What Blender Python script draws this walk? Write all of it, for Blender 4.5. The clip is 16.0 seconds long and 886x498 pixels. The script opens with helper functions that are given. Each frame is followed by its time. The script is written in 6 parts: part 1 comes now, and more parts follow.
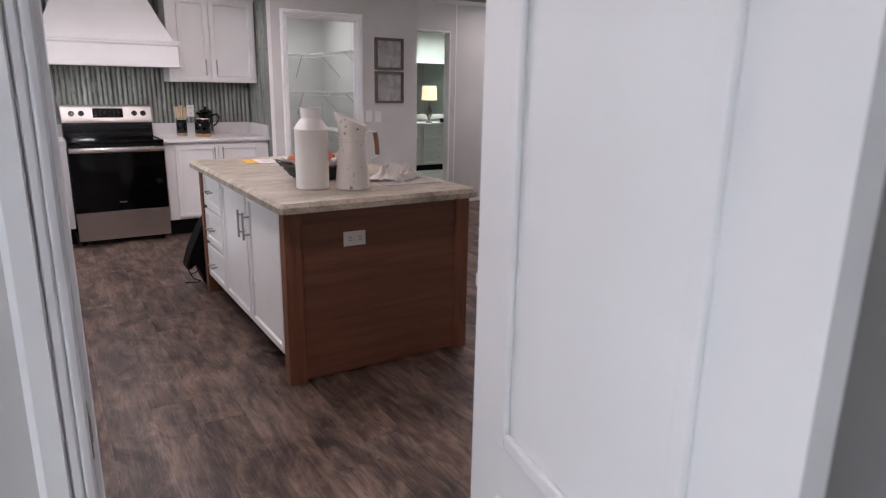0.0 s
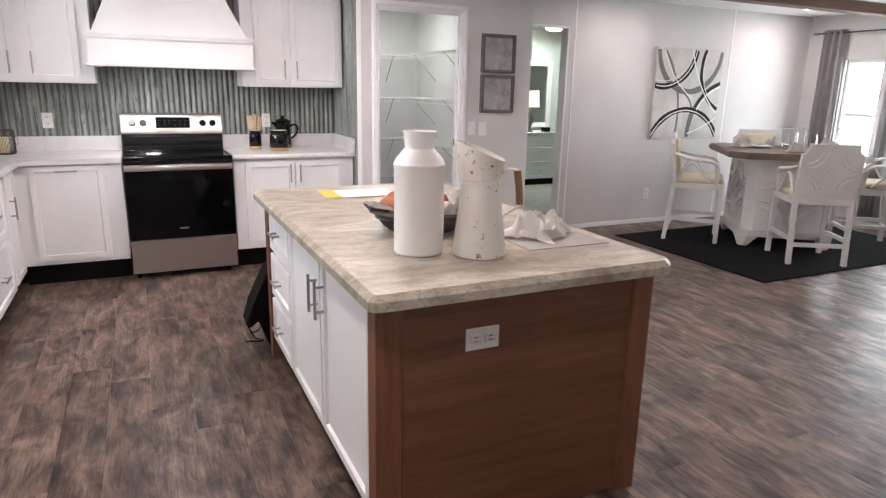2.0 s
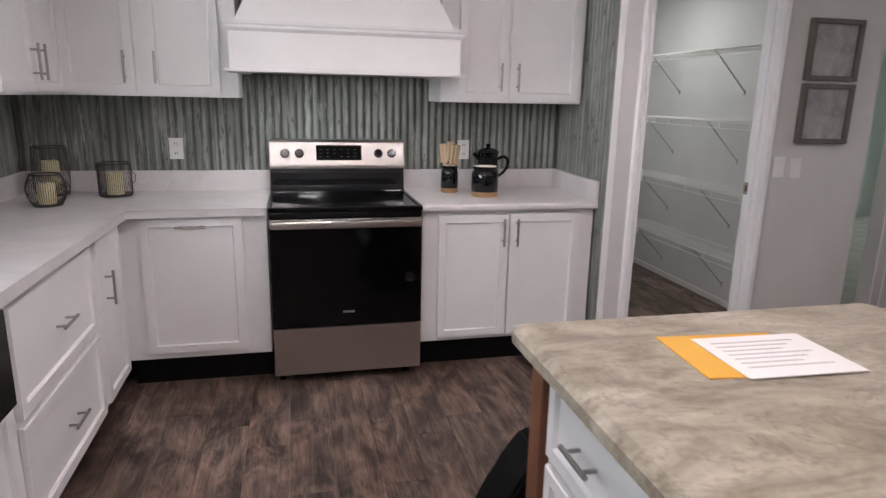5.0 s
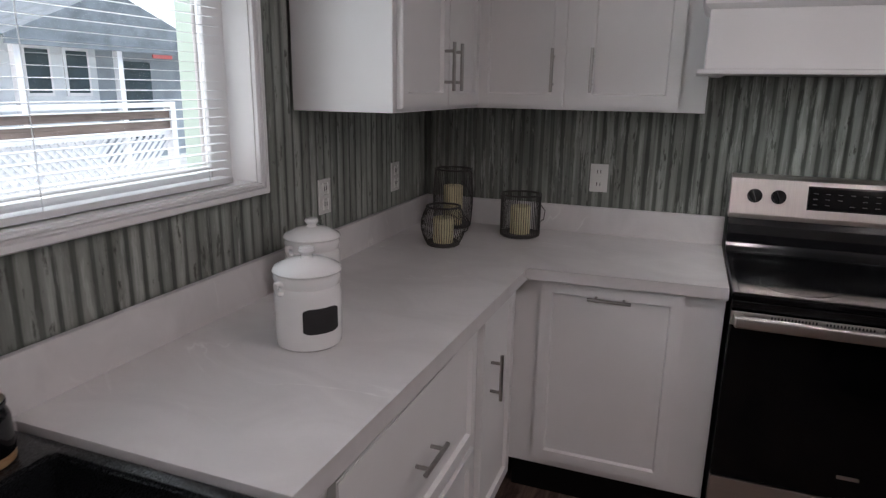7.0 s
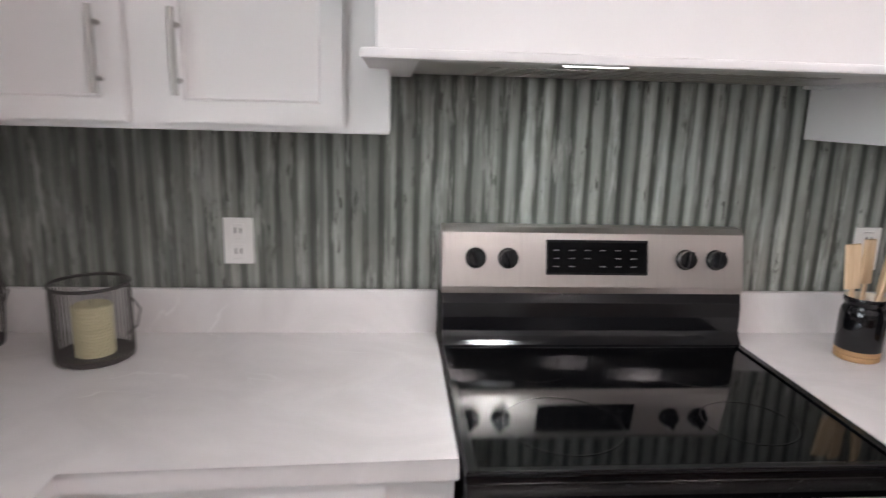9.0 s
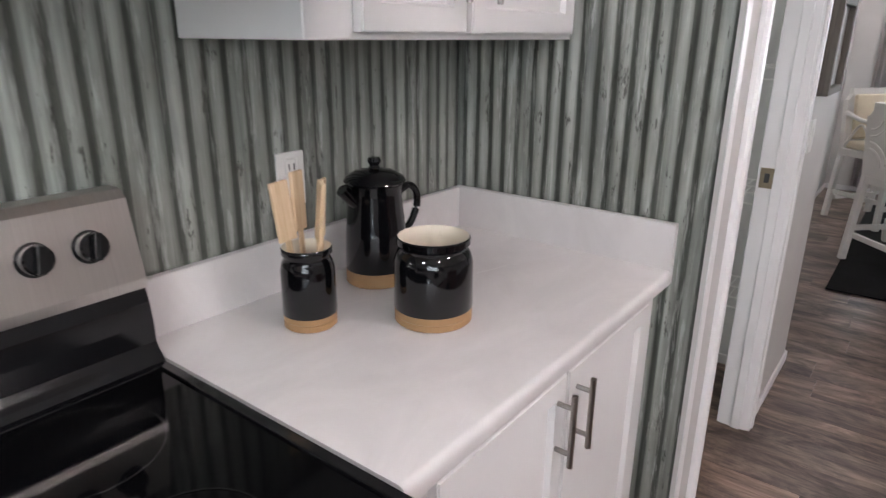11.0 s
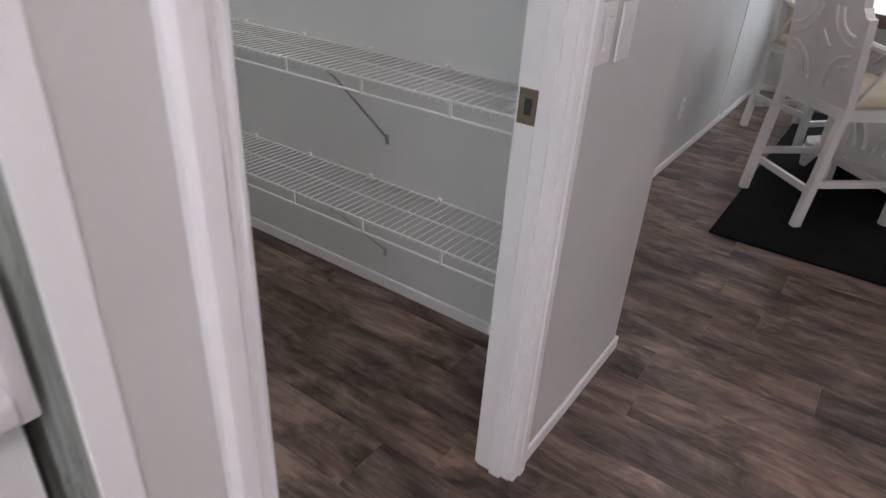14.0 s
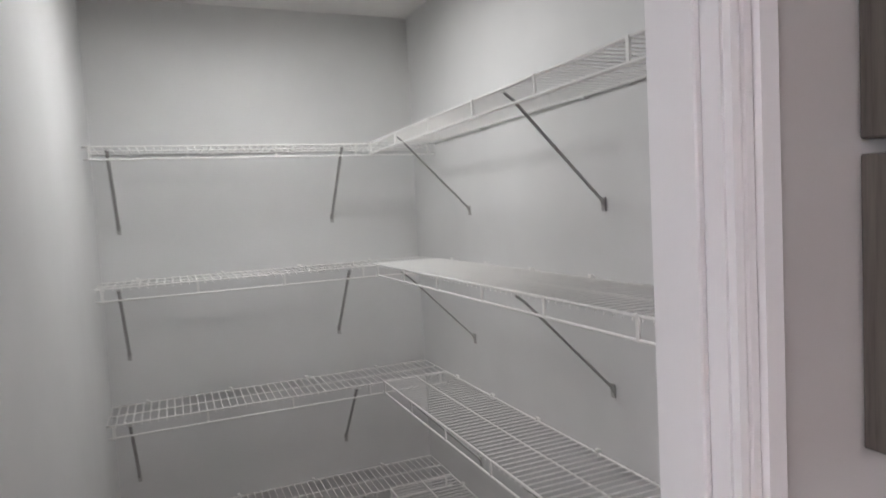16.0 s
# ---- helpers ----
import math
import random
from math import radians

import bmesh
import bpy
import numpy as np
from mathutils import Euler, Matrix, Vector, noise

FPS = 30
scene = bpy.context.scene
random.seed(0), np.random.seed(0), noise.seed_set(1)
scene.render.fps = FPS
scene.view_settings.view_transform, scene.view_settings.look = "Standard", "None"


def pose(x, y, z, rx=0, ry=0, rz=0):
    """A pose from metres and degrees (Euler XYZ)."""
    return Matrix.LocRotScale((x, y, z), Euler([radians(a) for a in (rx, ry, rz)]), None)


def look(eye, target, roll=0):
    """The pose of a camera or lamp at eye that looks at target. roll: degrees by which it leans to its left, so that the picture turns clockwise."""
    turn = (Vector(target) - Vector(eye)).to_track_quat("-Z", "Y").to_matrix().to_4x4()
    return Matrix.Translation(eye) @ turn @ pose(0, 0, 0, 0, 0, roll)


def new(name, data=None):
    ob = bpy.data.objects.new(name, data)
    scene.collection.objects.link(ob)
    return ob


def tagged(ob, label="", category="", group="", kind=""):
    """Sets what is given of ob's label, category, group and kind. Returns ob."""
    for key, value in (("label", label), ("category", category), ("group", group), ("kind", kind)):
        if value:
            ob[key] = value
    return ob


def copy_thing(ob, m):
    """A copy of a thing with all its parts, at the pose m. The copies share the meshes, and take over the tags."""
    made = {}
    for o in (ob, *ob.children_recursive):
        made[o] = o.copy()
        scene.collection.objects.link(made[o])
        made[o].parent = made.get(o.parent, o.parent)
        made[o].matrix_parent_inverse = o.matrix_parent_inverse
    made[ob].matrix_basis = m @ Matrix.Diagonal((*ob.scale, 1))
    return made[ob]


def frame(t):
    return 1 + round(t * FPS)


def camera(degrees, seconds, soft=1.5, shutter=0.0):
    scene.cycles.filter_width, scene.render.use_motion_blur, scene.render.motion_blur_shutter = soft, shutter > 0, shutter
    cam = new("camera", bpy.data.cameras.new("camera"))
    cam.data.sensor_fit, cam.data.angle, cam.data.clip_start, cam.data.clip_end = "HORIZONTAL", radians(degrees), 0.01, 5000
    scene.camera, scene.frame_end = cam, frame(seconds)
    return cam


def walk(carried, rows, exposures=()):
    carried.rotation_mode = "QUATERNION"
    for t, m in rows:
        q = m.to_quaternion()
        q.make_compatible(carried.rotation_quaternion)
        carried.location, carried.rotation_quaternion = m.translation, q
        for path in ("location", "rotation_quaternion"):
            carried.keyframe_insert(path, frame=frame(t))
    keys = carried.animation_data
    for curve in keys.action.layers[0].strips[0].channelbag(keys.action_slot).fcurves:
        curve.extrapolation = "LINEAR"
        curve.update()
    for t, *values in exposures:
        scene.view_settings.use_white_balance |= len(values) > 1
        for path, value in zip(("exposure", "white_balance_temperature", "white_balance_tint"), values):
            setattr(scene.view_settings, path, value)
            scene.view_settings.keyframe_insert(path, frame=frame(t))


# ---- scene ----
cam = camera(69.7, 16.0, soft=1.3, shutter=0.25)
PATH = [
    (0, (0.132, -0.479, 1.425), (1.172, 1.157, 0.931), 1.0),
    (0.5, (0.163, -0.215, 1.452), (1.2, 1.416, 0.94), 1.0),
    (1, (0.289, 0.066, 1.454), (1.242, 1.753, 0.957), 0.6),
    (1.5, (0.432, 0.349, 1.448), (1.281, 2.091, 0.951), 0.8),
    (2, (0.481, 0.688, 1.452), (1.311, 2.44, 0.961), 1.2),
    (2.5, (0.497, 1.001, 1.431), (1.285, 2.769, 0.929), 1.1),
    (3, (0.585, 1.322, 1.446), (1.218, 3.16, 0.977), 0.4),
    (3.2, (0.609, 1.437, 1.445), (1.202, 3.288, 0.975), 0.9),
    (5.3, (0.438, 2.907, 1.469), (0.808, 4.815, 0.998), 1.3),
    (5.5, (0.406, 3.045, 1.478), (0.67, 4.967, 0.993), 1.0),
    (6, (0.252, 3.284, 1.467), (0.211, 5.225, 0.987), 0.1),
    (6.5, (0.209, 3.566, 1.48), (-0.305, 5.443, 1.018), -0.3),
    (7, (0.172, 3.791, 1.501), (-0.513, 5.605, 1.01), 0.9),
    (7.5, (0.113, 4.047, 1.468), (-0.54, 5.881, 1.007), 0.7),
    (8, (0.08, 4.343, 1.486), (-0.396, 6.236, 1.048), 0.9),
    (8.5, (0.124, 4.623, 1.48), (-0.097, 6.564, 1.053), 1.0),
    (9, (0.227, 4.905, 1.483), (0.38, 6.852, 1.051), 1.6),
    (9.5, (0.321, 5.103, 1.51), (0.952, 6.935, 1.015), 3.8),
    (10, (0.376, 5.298, 1.497), (1.571, 6.841, 1.062), 3.5),
    (10.2, (0.413, 5.348, 1.49), (1.795, 6.734, 1.077), 3.8),
    (12.3, (1.113, 5.45, 1.322), (2.602, 6.433, 0.419), 3.1),
    (12.5, (1.194, 5.459, 1.308), (2.65, 6.456, 0.367), 3.5),
    (13, (1.431, 5.501, 1.294), (2.874, 6.461, 0.294), 3.3),
    (13.5, (1.684, 5.439, 1.288), (3.149, 6.352, 0.278), 2.8),
    (14, (1.932, 5.304, 1.33), (3.386, 6.267, 0.35), 3.8),
    (14.5, (2.18, 5.357, 1.327), (3.594, 6.478, 0.465), 3.0),
    (15, (2.331, 5.394, 1.418), (3.628, 6.767, 0.76), -0.5),
    (15.5, (2.44, 5.391, 1.491), (3.525, 7.023, 1.092), -2.6),
    (16, (2.523, 5.311, 1.537), (3.301, 7.15, 1.412), -3.1),
]
walk(cam, [(t, look(eye, target, roll)) for t, eye, target, roll in PATH],
     exposures=[(0.0, 1.66, 6500, 16), (0.6, 1.72, 6500, 15), (1.0, 1.9, 6550, 14), (1.5, 2.3, 6700, 12), (2.0, 2.3, 6600, 11), (2.5, 1.95, 6500, 11), (3.0, 1.72, 6450, 12),
                (4.2, 1.65, 6500, 11), (5.5, 1.57, 6500, 12), (6.0, 1.3, 6500, 11), (6.5, 0.8, 6450, 10), (7.0, 0.64, 6500, 12), (7.6, 0.68, 6750, 16), (8.0, 0.76, 7000, 17),
                (8.5, 1.74, 6850, 16), (9.0, 1.87, 6550, 11), (9.5, 1.82, 6500, 9), (10.0, 1.98, 6500, 9), (12.5, 1.8, 6450, 13), (13.5, 1.76, 6400, 13), (14.0, 1.74, 6300, 12),
                (14.6, 2.05, 6350, 9), (15.0, 1.92, 6450, 11), (16.0, 1.84, 6450, 15)])

# ---- sky, sun, lamps ----
world = bpy.data.worlds.new("sky")
scene.world = world
world.use_nodes = True
sky = world.node_tree.nodes.new("ShaderNodeTexSky")
sky.sky_type, sky.sun_disc = "NISHITA", False
sky.sun_elevation, sky.sun_rotation = radians(48), radians(200)
sky.air_density, sky.dust_density = 1.0, 3.0
world.node_tree.links.new(sky.outputs[0], world.node_tree.nodes["Background"].inputs[0])
world.node_tree.nodes["Background"].inputs[1].default_value = 0.15

sun_data = bpy.data.lights.new("sun", "SUN")
sun_data.energy, sun_data.angle, sun_data.color = 4.0, radians(12), (0.86, 0.95, 1.0)
sun = new("sun", sun_data)
sun.matrix_world = pose(0, 0, 20, 42, 0, 160)

CEIL = 2.37
KITCHEN_W, DINING_W, PANTRY_W, BEDROOM_W, HOOD_W, WINDOW_W = 3.5, 1.9, 2.1, 6.2, 0.85, 6.8


def area_lamp(name, m, energy, sx, sy, color, shape="DISK"):
    d = bpy.data.lights.new(name, "AREA")
    d.shape, d.size, d.energy, d.color = shape, sx, energy, color
    if shape in ("RECTANGLE", "ELLIPSE"):
        d.size_y = sy
    ob = new(name, d)
    ob.matrix_world = m
    return ob


WARM, COOL = (1.0, 0.885, 0.905), (0.86, 0.95, 1.0)
DOWNLIGHTS = [(0.6, 4.7), (1.7, 4.75), (0.35, 3.1), (1.65, 3.0), (0.35, 1.4), (3.6, 3.4)]
DINING_LIGHTS = [(7.2, 5.67), (5.0, 5.55), (5.6, 2.6)]
for x, y in DOWNLIGHTS:
    area_lamp("downlight_lamp", pose(x, y, CEIL - 0.022), KITCHEN_W, 0.13, 0.13, WARM)
for x, y in DINING_LIGHTS:
    area_lamp("downlight_lamp", pose(x, y, CEIL - 0.022), DINING_W, 0.13, 0.13, WARM)
area_lamp("pantry_lamp", pose(2.85, 7.15, CEIL - 0.06), PANTRY_W, 0.2, 0.2, (0.97, 1.0, 0.98))
area_lamp("bedroom_lamp", pose(6.1, 8.9, CEIL - 0.095), BEDROOM_W, 0.25, 0.25, (0.86, 1.0, 0.94))
area_lamp("hood_lamp", pose(0.57, 6.015, 1.5582), HOOD_W, 0.11, 0.03, (0.95, 0.98, 1.0), "RECTANGLE")
# daylight in the window openings
area_lamp("kitchen_window_light", pose(-1.03, 4.17, 1.7, 0, -90, 0), WINDOW_W, 0.9, 2.0, COOL, "RECTANGLE")
area_lamp("dining_window_light", pose(8.02, 4.4, 1.25, 0, 90, 0), WINDOW_W * 2, 1.2, 2.6, COOL, "RECTANGLE")
# added bluish fill at an assumed, unseen opening, to light the entry door leaf
area_lamp("back_room_fill", pose(-1.33, -0.95, 1.2, 0, -90, 0), 1.9, 2.0, 1.1, (0.74, 0.84, 1.0), "RECTANGLE")


# ---- materials ----
def nodes_of(name):
    m = bpy.data.materials.new(name)
    m.use_nodes = True
    return m, m.node_tree, m.node_tree.nodes["Principled BSDF"]


def add(nt, kind, **inputs):
    n = nt.nodes.new(kind)
    for k, v in inputs.items():
        n.inputs[k.replace("_", " ")].default_value = v
    return n


def coords(nt, scale=(1, 1, 1)):
    tc = nt.nodes.new("ShaderNodeTexCoord")
    mp = add(nt, "ShaderNodeMapping")
    mp.inputs["Scale"].default_value = scale
    nt.links.new(tc.outputs["Object"], mp.inputs["Vector"])
    return mp.outputs["Vector"]


def noise_tex(nt, vec, scale, detail=4.0, rough=0.55, distort=0.0):
    n = add(nt, "ShaderNodeTexNoise", Scale=scale, Detail=detail, Roughness=rough, Distortion=distort)
    nt.links.new(vec, n.inputs["Vector"])
    return n.outputs["Fac"]


def ramp(nt, fac, stops):
    r = nt.nodes.new("ShaderNodeValToRGB")
    while len(r.color_ramp.elements) < len(stops):
        r.color_ramp.elements.new(0.5)
    for e, (p, c) in zip(r.color_ramp.elements, stops):
        e.position, e.color = p, (*c, 1) if len(c) == 3 else c
    nt.links.new(fac, r.inputs["Fac"])
    return r.outputs["Color"]


def mix(nt, fac, a, b, how="MIX"):
    n = nt.nodes.new("ShaderNodeMix")
    n.data_type, n.blend_type = "RGBA", how
    for sock, v in ((n.inputs[0], fac), (n.inputs[6], a), (n.inputs[7], b)):
        if hasattr(v, "is_output"):
            nt.links.new(v, sock)
        elif isinstance(v, (int, float)):
            sock.default_value = v
        else:
            sock.default_value = (*v, 1)
    return n.outputs[2]


def bump(nt, bsdf, height, strength, distance=0.002):
    b = add(nt, "ShaderNodeBump", Strength=strength, Distance=distance)
    nt.links.new(height, b.inputs["Height"])
    nt.links.new(b.outputs["Normal"], bsdf.inputs["Normal"])


def painted(name, color, rough=0.45, var=0.05, grain=60.0, bump_s=0.12, wear=None, metallic=0.0, spec=0.5):
    """Paint or plastic: slight blotches, fine relief, optional worn patches (colour, threshold)."""
    m, nt, b = nodes_of(name)
    v = coords(nt)
    big = noise_tex(nt, v, 2.3, 3.0)
    dark = tuple(c * (1 - var * 2) for c in color)
    light = tuple(min(1, c * (1 + var)) for c in color)
    col = ramp(nt, big, [(0.3, dark), (0.7, light)])
    fine = noise_tex(nt, v, grain, 3.0)
    if wear:
        spots = noise_tex(nt, v, wear[2], 6.0, 0.7)
        mask = ramp(nt, spots, [(wear[1], (0, 0, 0)), (wear[1] + 0.05, (1, 1, 1))])
        col = mix(nt, mask, col, wear[0])
    nt.links.new(col, b.inputs["Base Color"])
    rr = nt.nodes.new("ShaderNodeMapRange")
    rr.inputs["To Min"].default_value, rr.inputs["To Max"].default_value = rough - 0.07, rough + 0.07
    nt.links.new(fine, rr.inputs["Value"])
    nt.links.new(rr.outputs[0], b.inputs["Roughness"])
    b.inputs["Metallic"].default_value = metallic
    b.inputs["Specular IOR Level"].default_value = spec
    bump(nt, b, fine, bump_s, 0.001)
    return m


def brushed(name, color, rough=0.3, along=(2, 2, 300)):
    m, nt, b = nodes_of(name)
    n = noise_tex(nt, coords(nt, along), 3.0, 4.0)
    nt.links.new(ramp(nt, n, [(0.3, tuple(c * 0.88 for c in color)), (0.7, color)]), b.inputs["Base Color"])
    b.inputs["Metallic"].default_value, b.inputs["Roughness"].default_value = 1.0, rough
    b.inputs["Anisotropic"].default_value = 0.6
    bump(nt, b, n, 0.08, 0.0005)
    return m


def wood(name, dark, light, grain_scale, axis=2, rough=0.5, per_object=False, blotch=None, streak=14.0):
    """Wood with grain along an axis; tone varies plank by plank when per_object is 'object' or 'island'."""
    m, nt, b = nodes_of(name)
    s = [grain_scale] * 3
    s[axis] = grain_scale / streak
    tc = nt.nodes.new("ShaderNodeTexCoord")
    vec = tc.outputs["Object"]
    if per_object:
        src = nt.nodes.new("ShaderNodeObjectInfo" if per_object == "object" else "ShaderNodeNewGeometry")
        rnd = src.outputs["Random"] if per_object == "object" else src.outputs["Random Per Island"]
        shift = nt.nodes.new("ShaderNodeVectorMath")
        shift.operation = "MULTIPLY_ADD"
        comb = nt.nodes.new("ShaderNodeCombineXYZ")
        for i in range(3):
            nt.links.new(rnd, comb.inputs[i])
        nt.links.new(comb.outputs[0], shift.inputs[0])
        shift.inputs[1].default_value = (37.0, 53.0, 11.0)
        nt.links.new(vec, shift.inputs[2])
        vec = shift.outputs[0]
    mp = add(nt, "ShaderNodeMapping")
    mp.inputs["Scale"].default_value = s
    nt.links.new(vec, mp.inputs["Vector"])
    g = noise_tex(nt, mp.outputs[0], 1.0, 8.0, 0.62, 0.6)
    g2 = noise_tex(nt, mp.outputs[0], 4.5, 4.0, 0.6)
    gm = nt.nodes.new("ShaderNodeMath")
    gm.operation = "MULTIPLY_ADD"
    nt.links.new(g2, gm.inputs[0])
    gm.inputs[1].default_value = 0.35
    nt.links.new(g, gm.inputs[2])
    mid = tuple((a + c) / 2 for a, c in zip(dark, light))
    col = ramp(nt, gm.outputs[0], [(0.42, dark), (0.62, mid), (0.86, light)])
    if blotch:
        s2 = [2.2] * 3
        s2[axis] = 1.0
        mp2 = add(nt, "ShaderNodeMapping")
        mp2.inputs["Scale"].default_value = s2
        nt.links.new(vec, mp2.inputs["Vector"])
        bl = noise_tex(nt, mp2.outputs[0], 2.4, 5.0, 0.65, 0.8)
        mask = ramp(nt, bl, [(0.35, (0, 0, 0)), (0.68, (1, 1, 1))])
        col = mix(nt, mask, col, mix(nt, 0.55, col, blotch), "MIX")
    if per_object:
        tone = nt.nodes.new("ShaderNodeMapRange")
        tone.inputs["To Min"].default_value, tone.inputs["To Max"].default_value = 0.72, 1.25
        nt.links.new(rnd, tone.inputs["Value"])
        hs = nt.nodes.new("ShaderNodeHueSaturation")
        nt.links.new(tone.outputs[0], hs.inputs["Value"])
        nt.links.new(col, hs.inputs["Color"])
        col = hs.outputs["Color"]
    nt.links.new(col, b.inputs["Base Color"])
    rr = nt.nodes.new("ShaderNodeMapRange")
    rr.inputs["To Min"].default_value, rr.inputs["To Max"].default_value = rough - 0.1, rough + 0.12
    nt.links.new(g, rr.inputs["Value"])
    nt.links.new(rr.outputs[0], b.inputs["Roughness"])
    bump(nt, b, gm.outputs[0], 0.25, 0.001)
    return m


def weathered_planks(name, source):
    """Dark weathered plank: broad stains, streaks along y, fine grain; each plank from its own stretch of the pattern."""
    m, nt, b = nodes_of(name)
    src = nt.nodes.new("ShaderNodeObjectInfo" if source == "object" else "ShaderNodeNewGeometry")
    rnd = src.outputs["Random"] if source == "object" else src.outputs["Random Per Island"]
    comb = nt.nodes.new("ShaderNodeCombineXYZ")
    for i in range(3):
        nt.links.new(rnd, comb.inputs[i])
    tc = nt.nodes.new("ShaderNodeTexCoord")

    def layer(scale, detail, rough, distort):
        mp = add(nt, "ShaderNodeMapping")
        mp.inputs["Scale"].default_value = scale
        nt.links.new(tc.outputs["Object"], mp.inputs["Vector"])
        off = nt.nodes.new("ShaderNodeVectorMath")
        off.operation = "MULTIPLY_ADD"
        nt.links.new(comb.outputs[0], off.inputs[0])
        off.inputs[1].default_value = (71.0, 113.0, 37.0)
        nt.links.new(mp.outputs[0], off.inputs[2])
        return noise_tex(nt, off.outputs[0], 1.0, detail, rough, distort)

    stains = layer((8.0, 3.1, 8.0), 8.0, 0.68, 0.7)
    streaks = layer((26.0, 3.0, 26.0), 6.0, 0.68, 0.5)
    grain = layer((150.0, 7.0, 150.0), 4.0, 0.6, 0.2)
    warm = layer((4.0, 1.5, 4.0), 2.0, 0.5, 0.0)
    tot = nt.nodes.new("ShaderNodeMath")
    tot.operation = "MULTIPLY_ADD"
    nt.links.new(streaks, tot.inputs[0])
    tot.inputs[1].default_value = 0.34
    nt.links.new(stains, tot.inputs[2])
    t2 = nt.nodes.new("ShaderNodeMath")
    t2.operation = "MULTIPLY_ADD"
    nt.links.new(grain, t2.inputs[0])
    t2.inputs[1].default_value = 0.3
    nt.links.new(tot.outputs[0], t2.inputs[2])
    mr = nt.nodes.new("ShaderNodeMapRange")
    mr.inputs["From Min"].default_value, mr.inputs["From Max"].default_value = 0.6, 1.04
    nt.links.new(t2.outputs[0], mr.inputs["Value"])
    col = ramp(nt, mr.outputs[0], [(0.08, (0.017, 0.0117, 0.0096)), (0.33, (0.061, 0.0418, 0.0330)), (0.58, (0.138, 0.0952, 0.0755)), (0.92, (0.275, 0.199, 0.160))])
    col = mix(nt, ramp(nt, warm, [(0.4, (0, 0, 0)), (0.65, (0.25, 0.25, 0.25))]), col, mix(nt, 1.0, col, (1.12, 0.84, 0.68), "MULTIPLY"))
    tone = nt.nodes.new("ShaderNodeMapRange")
    tone.inputs["To Min"].default_value, tone.inputs["To Max"].default_value = 0.84, 1.14
    nt.links.new(rnd, tone.inputs["Value"])
    hs = nt.nodes.new("ShaderNodeHueSaturation")
    nt.links.new(tone.outputs[0], hs.inputs["Value"])
    nt.links.new(col, hs.inputs["Color"])
    nt.links.new(hs.outputs["Color"], b.inputs["Base Color"])
    rr = nt.nodes.new("ShaderNodeMapRange")
    rr.inputs["To Min"].default_value, rr.inputs["To Max"].default_value = 0.46, 0.3
    nt.links.new(mr.outputs[0], rr.inputs["Value"])
    nt.links.new(rr.outputs[0], b.inputs["Roughness"])
    b.inputs["Specular IOR Level"].default_value = 0.4
    bump(nt, b, t2.outputs[0], 0.3, 0.0012)
    return m


def barn_tin(name, axis):
    """Print of weathered corrugated tin: grey-green streaks along z, dark-grooved ribs crossing the given axis."""
    m, nt, b = nodes_of(name)
    s = [30.0, 30.0, 1.2]
    v = coords(nt, s)
    streaks = noise_tex(nt, v, 1.0, 6.0, 0.6, 0.4)
    v2 = coords(nt, (7, 7, 2.6))
    patch = noise_tex(nt, v2, 1.0, 6.0, 0.68)
    base = ramp(nt, streaks, [(0.3, (0.118, 0.127, 0.117)), (0.5, (0.25, 0.267, 0.246)), (0.7, (0.42, 0.437, 0.405))])
    rust = ramp(nt, patch, [(0.4, (0, 0, 0)), (0.75, (1, 1, 1))])
    base = mix(nt, rust, base, mix(nt, 0.55, base, (0.105, 0.106, 0.088)))
    # printed ribs: groove shade drawn into the colour, besides the mesh ripple
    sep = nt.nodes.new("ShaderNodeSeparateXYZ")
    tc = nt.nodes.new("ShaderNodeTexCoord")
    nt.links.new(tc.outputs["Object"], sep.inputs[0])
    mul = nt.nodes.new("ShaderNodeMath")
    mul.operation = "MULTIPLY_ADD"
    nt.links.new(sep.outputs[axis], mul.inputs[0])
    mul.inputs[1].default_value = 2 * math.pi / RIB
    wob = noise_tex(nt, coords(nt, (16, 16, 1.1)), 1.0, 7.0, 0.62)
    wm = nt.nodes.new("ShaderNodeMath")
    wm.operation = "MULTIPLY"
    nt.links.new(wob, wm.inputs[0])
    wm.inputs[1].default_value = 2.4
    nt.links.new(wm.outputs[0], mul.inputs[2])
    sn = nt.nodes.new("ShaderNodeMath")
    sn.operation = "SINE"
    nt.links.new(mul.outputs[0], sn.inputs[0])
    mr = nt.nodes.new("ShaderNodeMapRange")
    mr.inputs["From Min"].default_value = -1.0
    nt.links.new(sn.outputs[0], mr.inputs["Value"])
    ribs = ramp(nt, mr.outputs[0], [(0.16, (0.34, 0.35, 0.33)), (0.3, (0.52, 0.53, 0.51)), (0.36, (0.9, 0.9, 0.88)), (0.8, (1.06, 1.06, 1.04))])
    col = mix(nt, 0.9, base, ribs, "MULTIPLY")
    chips = noise_tex(nt, coords(nt, (44, 44, 9)), 1.0, 6.0, 0.75)
    cm = ramp(nt, chips, [(0.585, (0, 0, 0)), (0.63, (0.9, 0.9, 0.9))])
    col = mix(nt, cm, col, (0.06, 0.06, 0.052))
    pale = ramp(nt, noise_tex(nt, coords(nt, (42, 42, 3.5)), 1.0, 6.0, 0.75), [(0.55, (0, 0, 0)), (0.62, (0.6, 0.6, 0.6))])
    col = mix(nt, pale, col, (0.44, 0.455, 0.425))
    nt.links.new(col, b.inputs["Base Color"])
    b.inputs["Roughness"].default_value = 0.42
    bump(nt, b, patch, 0.15, 0.001)
    return m


